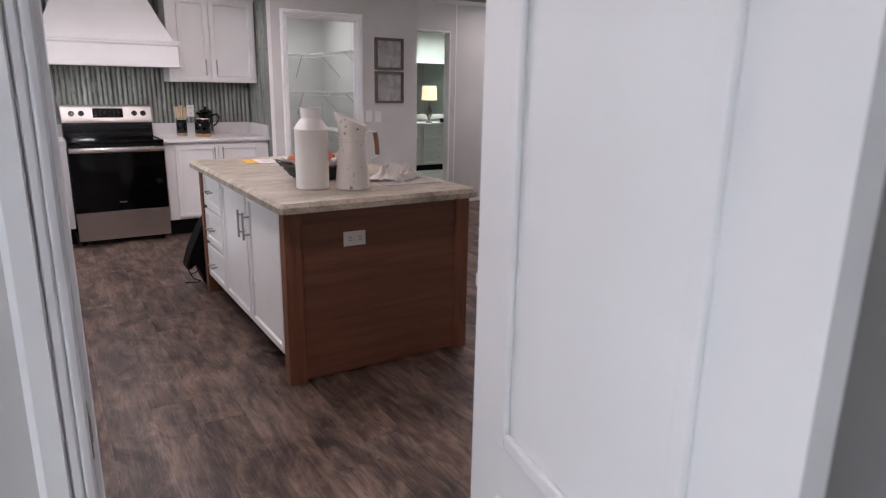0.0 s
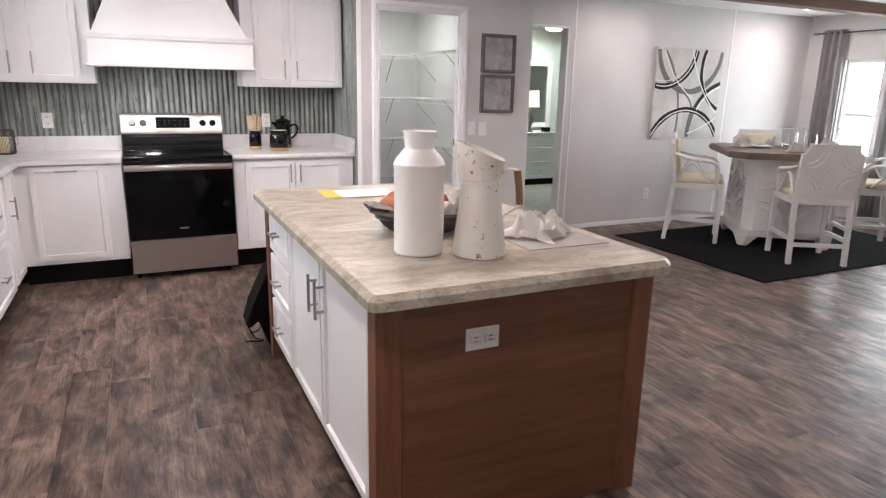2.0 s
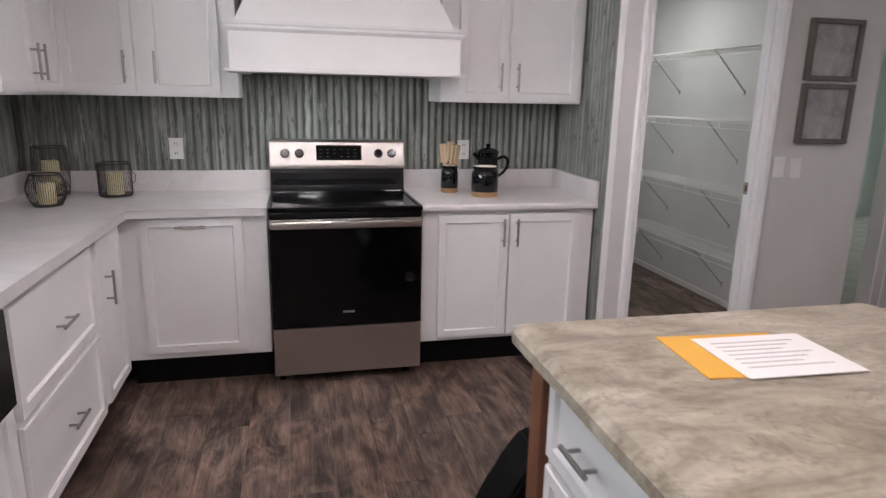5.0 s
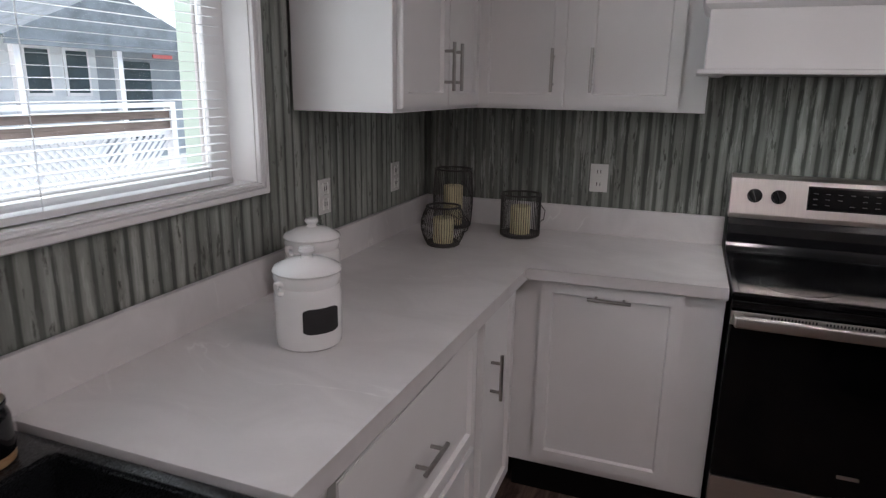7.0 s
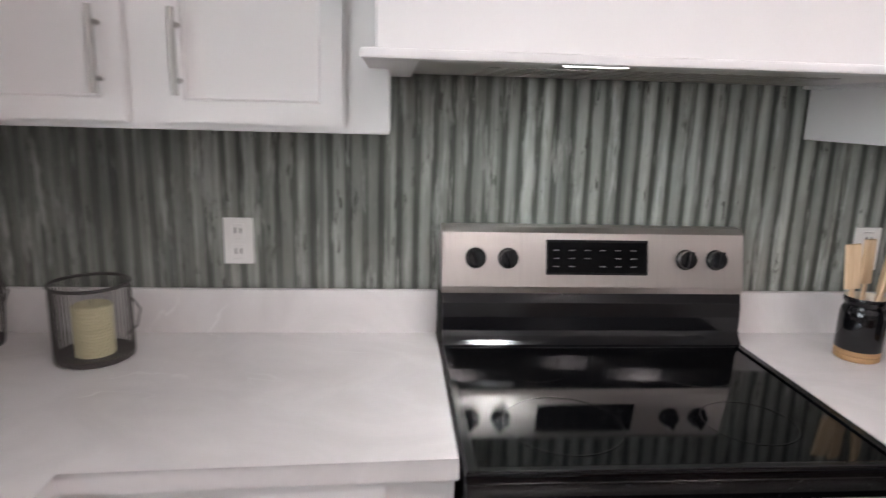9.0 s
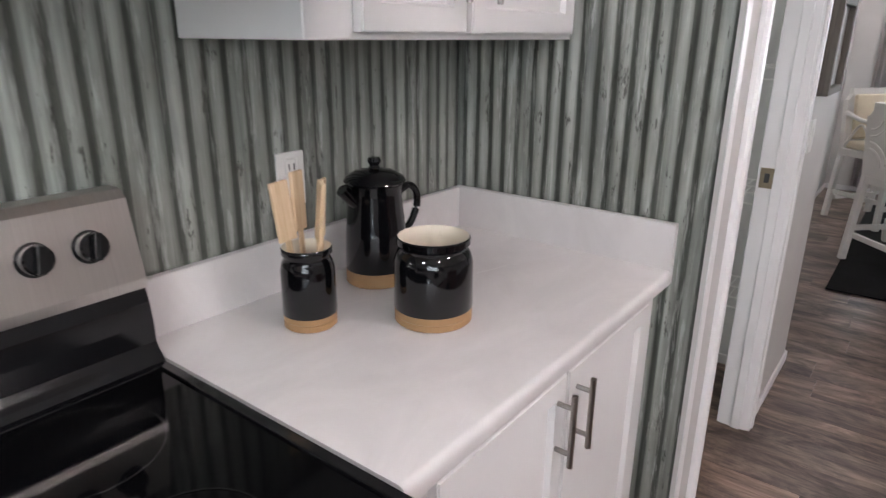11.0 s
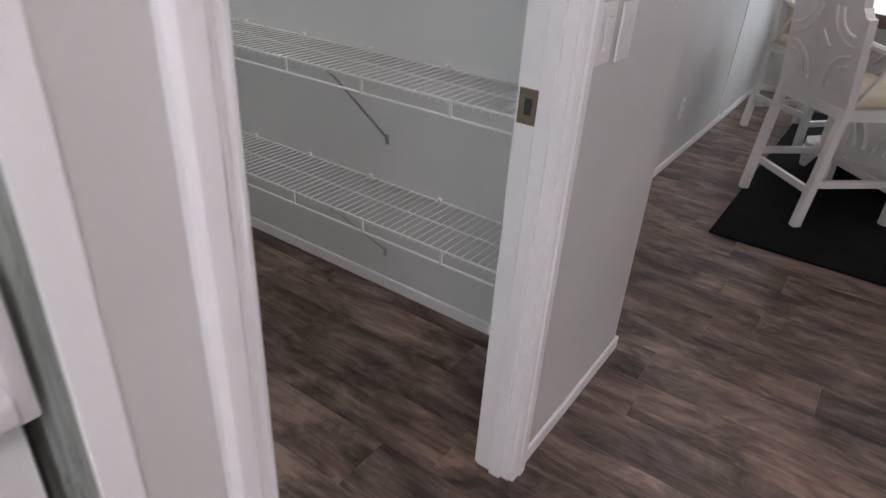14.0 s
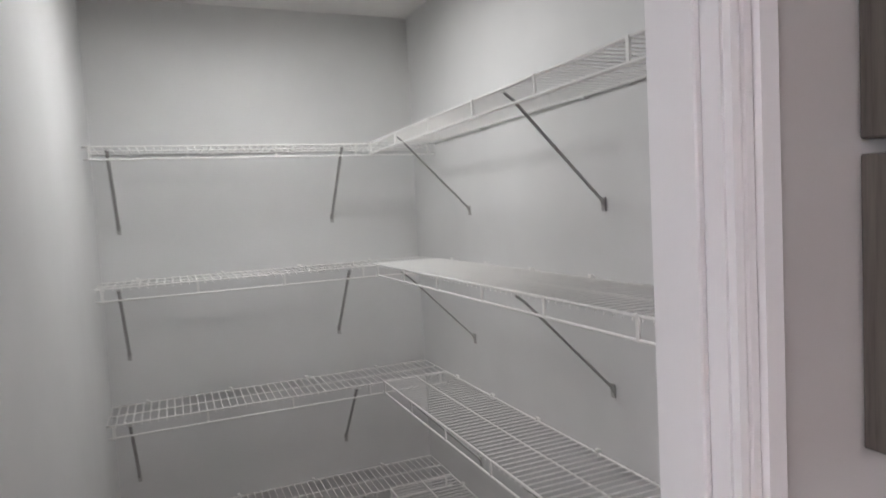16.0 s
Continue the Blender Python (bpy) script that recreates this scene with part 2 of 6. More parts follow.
def stone_laminate(name):
    m, nt, b = nodes_of(name)
    v = coords(nt, (1.6, 3.2, 3.2))
    warp = noise_tex(nt, v, 1.6, 7.0, 0.62, 1.6)
    base = ramp(nt, warp, [(0.28, (0.14, 0.115, 0.085)), (0.45, (0.30, 0.265, 0.21)), (0.6, (0.42, 0.38, 0.315)), (0.75, (0.55, 0.51, 0.44))])
    veins = noise_tex(nt, coords(nt, (1.0, 2.6, 2.0)), 2.6, 9.0, 0.7, 2.4)
    vm = ramp(nt, veins, [(0.485, (0, 0, 0)), (0.5, (0.75, 0.75, 0.75)), (0.515, (0, 0, 0))])
    base = mix(nt, vm, base, (0.12, 0.085, 0.055))
    speck = noise_tex(nt, coords(nt), 55.0, 3.0)
    base = mix(nt, 0.18, base, ramp(nt, speck, [(0.3, (0.25, 0.2, 0.15)), (0.7, (0.8, 0.76, 0.7))]), "OVERLAY")
    nt.links.new(base, b.inputs["Base Color"])
    b.inputs["Roughness"].default_value = 0.33
    bump(nt, b, speck, 0.04, 0.0005)
    return m


def marble_laminate(name):
    m, nt, b = nodes_of(name)
    v = coords(nt, (1.0, 1.6, 1.0))
    cloud = noise_tex(nt, v, 3.0, 6.0, 0.6, 1.2)
    base = ramp(nt, cloud, [(0.3, (0.60, 0.575, 0.57)), (0.65, (0.70, 0.675, 0.67))])
    veins = noise_tex(nt, v, 1.6, 5.0, 0.5, 0.8)
    gate = ramp(nt, noise_tex(nt, v, 4.5, 2.0), [(0.55, (0, 0, 0)), (0.68, (0.6, 0.6, 0.6))])
    vm = mix(nt, 1.0, ramp(nt, veins, [(0.494, (0, 0, 0)), (0.5, (1, 1, 1)), (0.506, (0, 0, 0))]), gate, "MULTIPLY")
    base = mix(nt, vm, base, (0.86, 0.85, 0.84))
    nt.links.new(base, b.inputs["Base Color"])
    b.inputs["Roughness"].default_value = 0.3
    return m


def emissive(name, color, strength):
    m, nt, b = nodes_of(name)
    b.inputs["Base Color"].default_value = (*color, 1)
    b.inputs["Emission Color"].default_value = (*color, 1)
    b.inputs["Emission Strength"].default_value = strength
    return m


def glassy(name, color=(1, 1, 1), rough=0.0):
    m, nt, b = nodes_of(name)
    b.inputs["Base Color"].default_value = (*color, 1)
    b.inputs["Transmission Weight"].default_value, b.inputs["Roughness"].default_value = 1.0, rough
    b.inputs["IOR"].default_value = 1.1
    return m


def fabric(name, color, var=0.12, weave=420.0, rough=0.9, sheen=0.15):
    m, nt, b = nodes_of(name)
    v = coords(nt)
    fine = noise_tex(nt, v, weave, 2.0)
    big = noise_tex(nt, v, 7.0, 4.0)
    a = ramp(nt, big, [(0.3, tuple(c * (1 - var) for c in color)), (0.7, tuple(min(1, c * (1 + var)) for c in color))])
    nt.links.new(mix(nt, 0.2, a, ramp(nt, fine, [(0.3, (0.3, 0.3, 0.3)), (0.7, (0.75, 0.75, 0.75))]), "OVERLAY"), b.inputs["Base Color"])
    b.inputs["Roughness"].default_value = rough
    b.inputs["Sheen Weight"].default_value = sheen
    b.inputs["Specular IOR Level"].default_value = 0.12
    bump(nt, b, fine, 0.3, 0.001)
    return m


RIB = 0.043
M_WALL = painted("wall_vinyl", (0.60, 0.585, 0.57), 0.6, 0.03, 180.0, 0.2)
M_WALL_PANTRY = painted("pantry_vinyl", (0.68, 0.685, 0.68), 0.6, 0.03, 180.0, 0.2)
M_WALL_BED = painted("bedroom_vinyl", (0.58, 0.62, 0.59), 0.6, 0.03, 180.0, 0.2)
M_CEIL = painted("ceiling_texture", (0.78, 0.77, 0.75), 0.8, 0.02, 90.0, 0.5)
M_TRIM = painted("white_trim", (0.83, 0.82, 0.82), 0.4, 0.02, 120.0, 0.05)
M_CAB = painted("white_cabinet_paint", (0.77, 0.76, 0.755), 0.38, 0.025, 120.0, 0.06)
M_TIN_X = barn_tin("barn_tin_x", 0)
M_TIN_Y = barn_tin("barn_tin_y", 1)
M_PLANK = weathered_planks("floor_plank_wood", "object")
M_PLANK_FAR = weathered_planks("floor_plank_wood_far", "island")
M_WALNUT_H = wood("brown_wood_panel", (0.095, 0.035, 0.019), (0.19, 0.078, 0.042), 22.0, 0, 0.5)
M_WALNUT_V = wood("brown_wood_post", (0.095, 0.036, 0.019), (0.23, 0.09, 0.046), 22.0, 2, 0.48)
M_BEAM = wood("dark_beam_wood", (0.05, 0.022, 0.014), (0.14, 0.062, 0.036), 18.0, 0, 0.55)
M_TABLE = wood("table_top_wood", (0.06, 0.042, 0.034), (0.18, 0.13, 0.1), 20.0, 0, 0.45)
M_GREYWOOD = wood("grey_frame_wood", (0.055, 0.047, 0.04), (0.14, 0.122, 0.105), 40.0, 2, 0.6)
M_UTENSIL = wood("utensil_wood", (0.52, 0.36, 0.2), (0.74, 0.58, 0.4), 60.0, 2, 0.6)
M_HANDLE_WOOD = wood("pitcher_handle_wood", (0.16, 0.07, 0.03), (0.33, 0.17, 0.08), 60.0, 2, 0.55)
M_STONE = stone_laminate("stone_laminate")
M_MARBLE = marble_laminate("white_marble_laminate")
M_STEEL = brushed("stainless_steel", (0.66, 0.62, 0.59), 0.3, (300, 3, 3))
M_STEEL_V = brushed("stainless_drawer", (0.6, 0.56, 0.53), 0.34, (3, 3, 200))
M_NICKEL = brushed("nickel_pull", (0.42, 0.4, 0.38), 0.33, (90, 90, 90))
M_BRASS = brushed("strike_brass", (0.42, 0.36, 0.26), 0.35, (90, 90, 90))
M_BLACK_GLASS = painted("black_glass", (0.002, 0.002, 0.0024), 0.07, 0.02, 5.0, 0.0, spec=0.24)
M_BLACK = painted("black_enamel", (0.004, 0.004, 0.0045), 0.25, 0.05, 60.0, 0.02, spec=0.3)
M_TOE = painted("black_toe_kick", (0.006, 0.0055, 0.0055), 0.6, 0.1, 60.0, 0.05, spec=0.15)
M_SINK = painted("black_composite", (0.007, 0.008, 0.009), 0.27, 0.1, 500.0, 0.12, spec=0.5)
M_GLAZE = painted("black_glaze", (0.0035, 0.0035, 0.0045), 0.08, 0.05, 20.0, 0.01)
M_CLAY = painted("tan_clay", (0.37, 0.22, 0.105), 0.55, 0.06, 90.0, 0.1)
M_CREAM = painted("cream_glaze", (0.76, 0.69, 0.57), 0.3, 0.04, 60.0, 0.02)
M_CERAMIC = painted("white_ceramic", (0.8, 0.79, 0.78), 0.15, 0.02, 30.0, 0.01)
M_CHALK = painted("chalkboard_label", (0.018, 0.017, 0.018), 0.7, 0.15, 60.0, 0.05)
M_ENAMEL = painted("chipped_white_enamel", (0.76, 0.72, 0.66), 0.42, 0.05, 60.0, 0.1, ((0.2, 0.15, 0.11), 0.6, 38.0))
M_CAN = painted("worn_white_can", (0.79, 0.77, 0.74), 0.4, 0.04, 50.0, 0.08, ((0.5, 0.46, 0.42), 0.71, 24.0))
M_WIRE = painted("white_wire", (0.82, 0.82, 0.8), 0.35, 0.02, 60.0, 0.02)
M_BRACKET = painted("grey_bracket", (0.42, 0.42, 0.41), 0.45, 0.05, 60.0, 0.02)
M_DARKWIRE = painted("dark_wire", (0.045, 0.04, 0.038), 0.5, 0.1, 60.0, 0.05)
M_CANDLE = painted("cream_candle", (0.72, 0.66, 0.42), 0.6, 0.05, 60.0, 0.08)
M_WHITEWASH = painted("whitewashed_wood", (0.66, 0.635, 0.6), 0.6, 0.07, 35.0, 0.25, ((0.4, 0.36, 0.32), 0.66, 11.0))
M_HUTCH = painted("antique_white_paint", (0.66, 0.64, 0.615), 0.5, 0.05, 50.0, 0.12, ((0.45, 0.4, 0.34), 0.7, 14.0))
M_CUSHION = fabric("cream_upholstery", (0.62, 0.54, 0.41), 0.08)
M_CURTAIN = fabric("grey_curtain", (0.46, 0.435, 0.43), 0.1)
M_RUG = fabric("black_rug", (0.006, 0.006, 0.0065), 0.35, 160.0, 0.95, 0.0)
M_NAPKIN = fabric("off_white_linen", (0.76, 0.72, 0.68), 0.08)
M_MAT = fabric("grey_placemat", (0.30, 0.275, 0.26), 0.08)
M_BAG = fabric("black_nylon", (0.004, 0.004, 0.0045), 0.3, 300.0, 0.6, 0.0)
M_CARPET = fabric("grey_carpet", (0.36, 0.35, 0.33), 0.15, 200.0)
M_BREAD = painted("baked_crust", (0.42, 0.11, 0.035), 0.42, 0.25, 40.0, 0.3)
M_PAPER = painted("white_paper", (0.78, 0.76, 0.74), 0.7, 0.02, 60.0, 0.03)
M_ENVELOPE = painted("yellow_envelope", (0.72, 0.38, 0.05), 0.65, 0.05, 60.0, 0.03)
M_INK = painted("grey_print", (0.45, 0.42, 0.42), 0.7, 0.05, 60.0, 0.0)
M_GLOSSBLACK = painted("glossy_black_enamel", (0.006, 0.006, 0.007), 0.14, 0.05, 40.0, 0.02)
M_MARK = painted("display_print", (0.16, 0.16, 0.16), 0.4, 0.05, 60.0, 0.0)
M_RING = painted("burner_print", (0.014, 0.014, 0.0145), 0.15, 0.05, 60.0, 0.0)
M_OUTLET = painted("white_plastic", (0.76, 0.75, 0.73), 0.35, 0.02, 60.0, 0.01)
M_SLOT = painted("dark_slot", (0.05, 0.05, 0.05), 0.6, 0.02, 60.0, 0.0)
M_GRAPE = painted("dark_grape", (0.05, 0.022, 0.034), 0.36, 0.3, 20.0, 0.05)
M_CHEESE = painted("orange_cheese", (0.75, 0.33, 0.03), 0.45, 0.05, 20.0, 0.03)
M_LAMP_ON = emissive("lamp_lens", (1.0, 0.93, 0.85), 4.0)
M_STRIP_ON = emissive("hood_lamp_lens", (0.95, 0.98, 1.0), 3.0)
M_SHADE_ON = emissive("lit_shade", (1.0, 0.86, 0.55), 0.3)
M_BACKDROP = emissive("overcast_backdrop", (0.93, 0.97, 1.0), 0.85)
M_GLASS = glassy("window_glass")
M_CLEAR = glassy("clear_glass", (0.95, 0.97, 0.97), 0.02)
M_BLIND = painted("blind_slat", (0.8, 0.81, 0.82), 0.45, 0.02, 60.0, 0.02)
M_MIRROR, _nt, _b = nodes_of("mirror_silver")
_b.inputs["Metallic"].default_value, _b.inputs["Roughness"].default_value = 1.0, 0.02
_b.inputs["Base Color"].default_value = (0.85, 0.88, 0.86, 1)
M_CONCRETE = painted("pale_gravel", (0.55, 0.54, 0.52), 0.9, 0.12, 14.0, 0.4)
M_SIDING = painted("pale_siding", (0.68, 0.7, 0.71), 0.6, 0.04, 30.0, 0.1)
M_GREYSIDE = painted("grey_siding", (0.3, 0.335, 0.36), 0.6, 0.06, 30.0, 0.1)
M_ROOF = painted("grey_shingle", (0.2, 0.225, 0.245), 0.85, 0.15, 25.0, 0.4)
M_DARKWIN = painted("dark_pane", (0.06, 0.085, 0.095), 0.15, 0.1, 10.0, 0.0)
M_DECK = wood("deck_rail_wood", (0.1, 0.07, 0.055), (0.24, 0.18, 0.15), 18.0, 1, 0.7)
M_COLUMN = painted("pale_green_column", (0.55, 0.68, 0.6), 0.6, 0.04, 30.0, 0.1)
M_REDSIGN = painted("red_sign", (0.4, 0.09, 0.08), 0.5, 0.05, 30.0, 0.0)


# ---- mesh helpers ----
def finish(bm, name, material, smooth=False):
    me = bpy.data.meshes.new(name)
    bmesh.ops.recalc_face_normals(bm, faces=bm.faces[:])
    bm.to_mesh(me)
    bm.free()
    me.materials.append(material)
    if smooth:
        me.polygons.foreach_set("use_smooth", [True] * len(me.polygons))
        me.set_sharp_from_angle(angle=radians(40))
    return me


def thing(name, label, category, m=None, group=""):
    ob = new(name)
    ob.empty_display_size = 0.1
    ob.matrix_basis = m or Matrix()
    return tagged(ob, label, category, group)


def part(name, bm, material, parent, label="", m=None, smooth=False):
    ob = new(name, bm if isinstance(bm, bpy.types.Mesh) else finish(bm, name, material, smooth))
    ob.parent = parent
    if m is not None:
        ob.matrix_basis = m
    return tagged(ob, label)


def solid(name, bm, material, label, category, m=None, smooth=False, kind="", group=""):
    ob = new(name, finish(bm, name, material, smooth))
    if m is not None:
        ob.matrix_basis = m
    return tagged(ob, label, category, group, kind)


def box(bm, a, b, bevel=0.0, seg=2):
    """A box between two corners, added to bm."""
    vs = [bm.verts.new((x, y, z)) for x in (a[0], b[0]) for y in (a[1], b[1]) for z in (a[2], b[2])]
    faces = [bm.faces.new([vs[i] for i in q]) for q in
             ((0, 1, 3, 2), (4, 6, 7, 5), (0, 4, 5, 1), (2, 3, 7, 6), (0, 2, 6, 4), (1, 5, 7, 3))]
    if bevel:
        edges = list({e for f in faces for e in f.edges})
        bmesh.ops.bevel(bm, geom=edges, offset=bevel, segments=seg, affect="EDGES", profile=0.6)
    return bm


def boxes(*pairs, bevel=0.0, seg=2):
    bm = bmesh.new()
    for a, b in pairs:
        box(bm, a, b, bevel, seg)
    return bm


def lathe(profile, seg=32, bm=None, at=(0, 0, 0)):
    """Turn (radius, z) pairs about z."""
    bm = bm or bmesh.new()
    rings = []
    for r, z in profile:
        if r < 1e-5:
            rings.append([bm.verts.new((at[0], at[1], at[2] + z))])
        else:
            rings.append([bm.verts.new((at[0] + r * math.cos(2 * math.pi * i / seg),
                                        at[1] + r * math.sin(2 * math.pi * i / seg), at[2] + z)) for i in range(seg)])
    for p, q in zip(rings, rings[1:]):
        for i in range(seg):
            j = (i + 1) % seg
            if len(p) == 1 and len(q) == 1:
                continue
            if len(p) == 1:
                bm.faces.new((p[0], q[i], q[j]))
            elif len(q) == 1:
                bm.faces.new((p[i], p[j], q[0]))
            else:
                bm.faces.new((p[i], p[j], q[j], q[i]))
    return bm


def tube(points, radius, seg=8, bm=None, closed=False, flat=1.0):
    """A rod along points."""
    bm = bm or bmesh.new()
    pts = [Vector(p) for p in points]
    rings = []
    for i, p in enumerate(pts):
        if closed:
            d = pts[(i + 1) % len(pts)] - pts[i - 1]
        else:
            d = pts[min(i + 1, len(pts) - 1)] - pts[max(i - 1, 0)]
        d.normalize()
        up = Vector((0, 0, 1)) if abs(d.z) < 0.95 else Vector((1, 0, 0))
        a = d.cross(up).normalized()
        b = a.cross(d).normalized()
        rings.append([bm.verts.new(p + radius * (math.cos(2 * math.pi * k / seg) * a + flat * math.sin(2 * math.pi * k / seg) * b)) for k in range(seg)])
    n = len(rings)
    for i in range(n if closed else n - 1):
        p, q = rings[i], rings[(i + 1) % n]
        for k in range(seg):
            j = (k + 1) % seg
            bm.faces.new((p[k], p[j], q[j], q[k]))
    if not closed:
        bm.faces.new(rings[0][::-1])
        bm.faces.new(rings[-1])
    return bm


def prism(poly, z0, z1, bm=None):
    """Extrude a polygon (x, y) from z0 to z1."""
    bm = bm or bmesh.new()
    lo = [bm.verts.new((x, y, z0)) for x, y in poly]
    hi = [bm.verts.new((x, y, z1)) for x, y in poly]
    bm.faces.new(lo[::-1])
    bm.faces.new(hi)
    for i in range(len(poly)):
        j = (i + 1) % len(poly)
        bm.faces.new((lo[i], lo[j], hi[j], hi[i]))
    return bm


def shaker(w, h, th=0.02, rail=0.058, deep=0.009):
    """A door leaf with a recessed panel; front faces -y at y = 0, body behind."""
    bm = bmesh.new()
    box(bm, (0, 0, 0), (w, th, h))
    bm.normal_update()
    bm.faces.ensure_lookup_table()
    f = min(bm.faces, key=lambda q: q.calc_center_median().y)
    bmesh.ops.inset_region(bm, faces=[f], thickness=rail, depth=0)
    bmesh.ops.inset_region(bm, faces=[f], thickness=0.007, depth=0)
    for v in f.verts:
        v.co.y += deep
    outer = [e for e in bm.edges if all(abs(v.co.y) < 1e-6 and (v.co.x in (0, w) or v.co.z in (0, h) or True) for v in e.verts) and len(e.link_faces) == 2
             and any(abs(q.normal.y) < 0.1 for q in e.link_faces) and all(min(v.co.x, w - v.co.x, v.co.z, h - v.co.z) < 1e-5 for v in e.verts)]
    bmesh.ops.bevel(bm, geom=outer, offset=0.003, segments=2, affect="EDGES")
    return bm


def pull(parent, x, z, length=0.15, vertical=True, y=0.0):
    """A bar pull on two posts."""
    d = Vector((0, 0, 1)) if vertical else Vector((1, 0, 0))
    c = Vector((x, y - 0.032, z))
    bm = tube([c - d * length / 2, c + d * length / 2], 0.006, 10)
    for s in (-0.32, 0.32):
        q = c + d * length * s
        tube([q, q + Vector((0, 0.034, 0))], 0.005, 8, bm)
    return part("handle", bm, M_NICKEL, parent, "brushed nickel bar pull", smooth=True)


def curve(points, n=6):
    """Points of a smooth line through the given ones."""
    p = [Vector(q) for q in points]
    p = [2 * p[0] - p[1]] + p + [2 * p[-1] - p[-2]]
    out = []
    for a, b, c, d in zip(p, p[1:], p[2:], p[3:]):
        for k in range(n):
            t = k / n
            out.append(0.5 * (2 * b + (c - a) * t + (2 * a - 5 * b + 4 * c - d) * t * t + (3 * b - a - 3 * c + d) * t ** 3))
    return out + [p[-2]]


# ---- structure: walls ----
def ribbed(bm, axis, at, a, b, z0, z1, side):
    """A corrugated skin across the axis from a to b, standing at 'at', bulging to the given side."""
    n = max(2, int((b - a) / RIB * 8))
    cols = []
    for i in range(n + 1):
        u = a + (b - a) * i / n
        w = at + side * (0.007 + 0.003 * math.sin(2 * math.pi * u / RIB))
        cols.append([bm.verts.new((u, w, z) if axis == 0 else (w, u, z)) for z in (z0, z1)])
    for p, q in zip(cols, cols[1:]):
        bm.faces.new((p[0], q[0], q[1], p[1]))


def wall(name, pairs, material, label):
    return solid(name, boxes(*pairs), material, label, "wall", kind="structure")


LX, BY, RX = -0.935, 6.485, 2.10          # kitchen: left, back and right wall faces
PY, DY, EX = 5.772, 6.2, 8.0              # pantry front wall, dining wall, window wall
OL, OR_, OT = 2.285, 3.012, 2.055         # pantry door opening
WY0, WY1, WZ0, WZ1 = 3.06, 5.252, 1.238, 2.15   # kitchen window opening
T = CEIL + 0.05

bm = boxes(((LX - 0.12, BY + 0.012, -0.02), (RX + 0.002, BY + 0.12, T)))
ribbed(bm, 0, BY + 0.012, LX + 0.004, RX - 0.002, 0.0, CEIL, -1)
solid("wall_north", bm, M_TIN_X, "grey kitchen wall panel printed as weathered corrugated tin", "wall", kind="structure")

bm = boxes(((LX - 0.12, 0.56, -0.02), (LX - 0.012, WY0, T)), ((LX - 0.12, WY1, -0.02), (LX - 0.012, BY + 0.012, T)),
           ((LX - 0.12, WY0, -0.02), (LX - 0.012, WY1, WZ0)), ((LX - 0.12, WY0, WZ1), (LX - 0.012, WY1, T)))
ribbed(bm, 1, LX - 0.012, 0.58, WY0, 0, CEIL, 1)
ribbed(bm, 1, LX - 0.012, WY0, WY1, 0, WZ0, 1)
ribbed(bm, 1, LX - 0.012, WY0, WY1, WZ1, CEIL, 1)
ribbed(bm, 1, LX - 0.012, WY1, BY + 0.004, 0, CEIL, 1)
solid("wall_west", bm, M_TIN_Y, "grey wall panel printed as weathered corrugated tin round the kitchen window", "wall", kind="structure")

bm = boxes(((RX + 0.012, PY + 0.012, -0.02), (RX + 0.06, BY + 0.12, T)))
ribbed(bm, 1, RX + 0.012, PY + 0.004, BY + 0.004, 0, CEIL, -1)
solid("wall_kitchen_side", bm, M_TIN_Y, "grey side wall panel printed as weathered corrugated tin", "wall", kind="structure")

wall("wall_pantry_front", [((RX - 0.004, PY, -0.02), (OL - 0.019, PY + 0.012, T)), ((RX + 0.06, PY + 0.012, -0.02), (OL - 0.019, PY + 0.09, T)),
                           ((OR_ + 0.019, PY, -0.02), (3.73, PY + 0.09, T)), ((OL - 0.019, PY, OT + 0.019), (OR_ + 0.019, PY + 0.09, T))], M_WALL, "smooth light grey wall round the pantry door")
wall("wall_pantry_west", [((RX + 0.062, PY + 0.09, -0.02), (2.27, 7.951, T))], M_WALL_PANTRY, "pale off-white pantry wall")
wall("wall_pantry_north", [((RX + 0.062, 7.951, -0.02), (3.73, 8.05, T))], M_WALL_PANTRY, "pale off-white pantry back wall")
wall("wall_pantry_east", [((3.522, PY + 0.09, -0.02), (3.64, 7.951, T))], M_WALL_PANTRY, "pale off-white pantry wall behind the shelves")
wall("wall_hall", [((3.64, PY + 0.09, -0.02), (3.73, 7.951, T))], M_WALL, "smooth light grey wall of the passage")
BL, BR_ = 3.8, 4.44   # bedroom doorway
wall("wall_dining", [((3.73, DY, -0.02), (BL, DY + 0.1, T)), ((BR_, DY, -0.02), (EX + 0.12, DY + 0.1, T)), ((BL, DY, 2.07), (BR_, DY + 0.1, T))], M_WALL,
     "smooth light grey dining wall")
# dining windows
WINS = [(5.14, 5.70), (4.42, 4.98), (3.6, 4.16)]
DZ0, DZ1 = 0.62, 1.86
pairs, y = [], DY
for y0, y1 in WINS:
    pairs += [((EX, y1, -0.02), (EX + 0.12, y, T)), ((EX, y0, -0.02), (EX + 0.12, y1, DZ0)), ((EX, y0, DZ1), (EX + 0.12, y1, T))]
    y = y0
pairs.append(((EX, -2.3, -0.02), (EX + 0.12, y, T)))
wall("wall_east", pairs, M_WALL, "smooth light grey wall with dining windows")
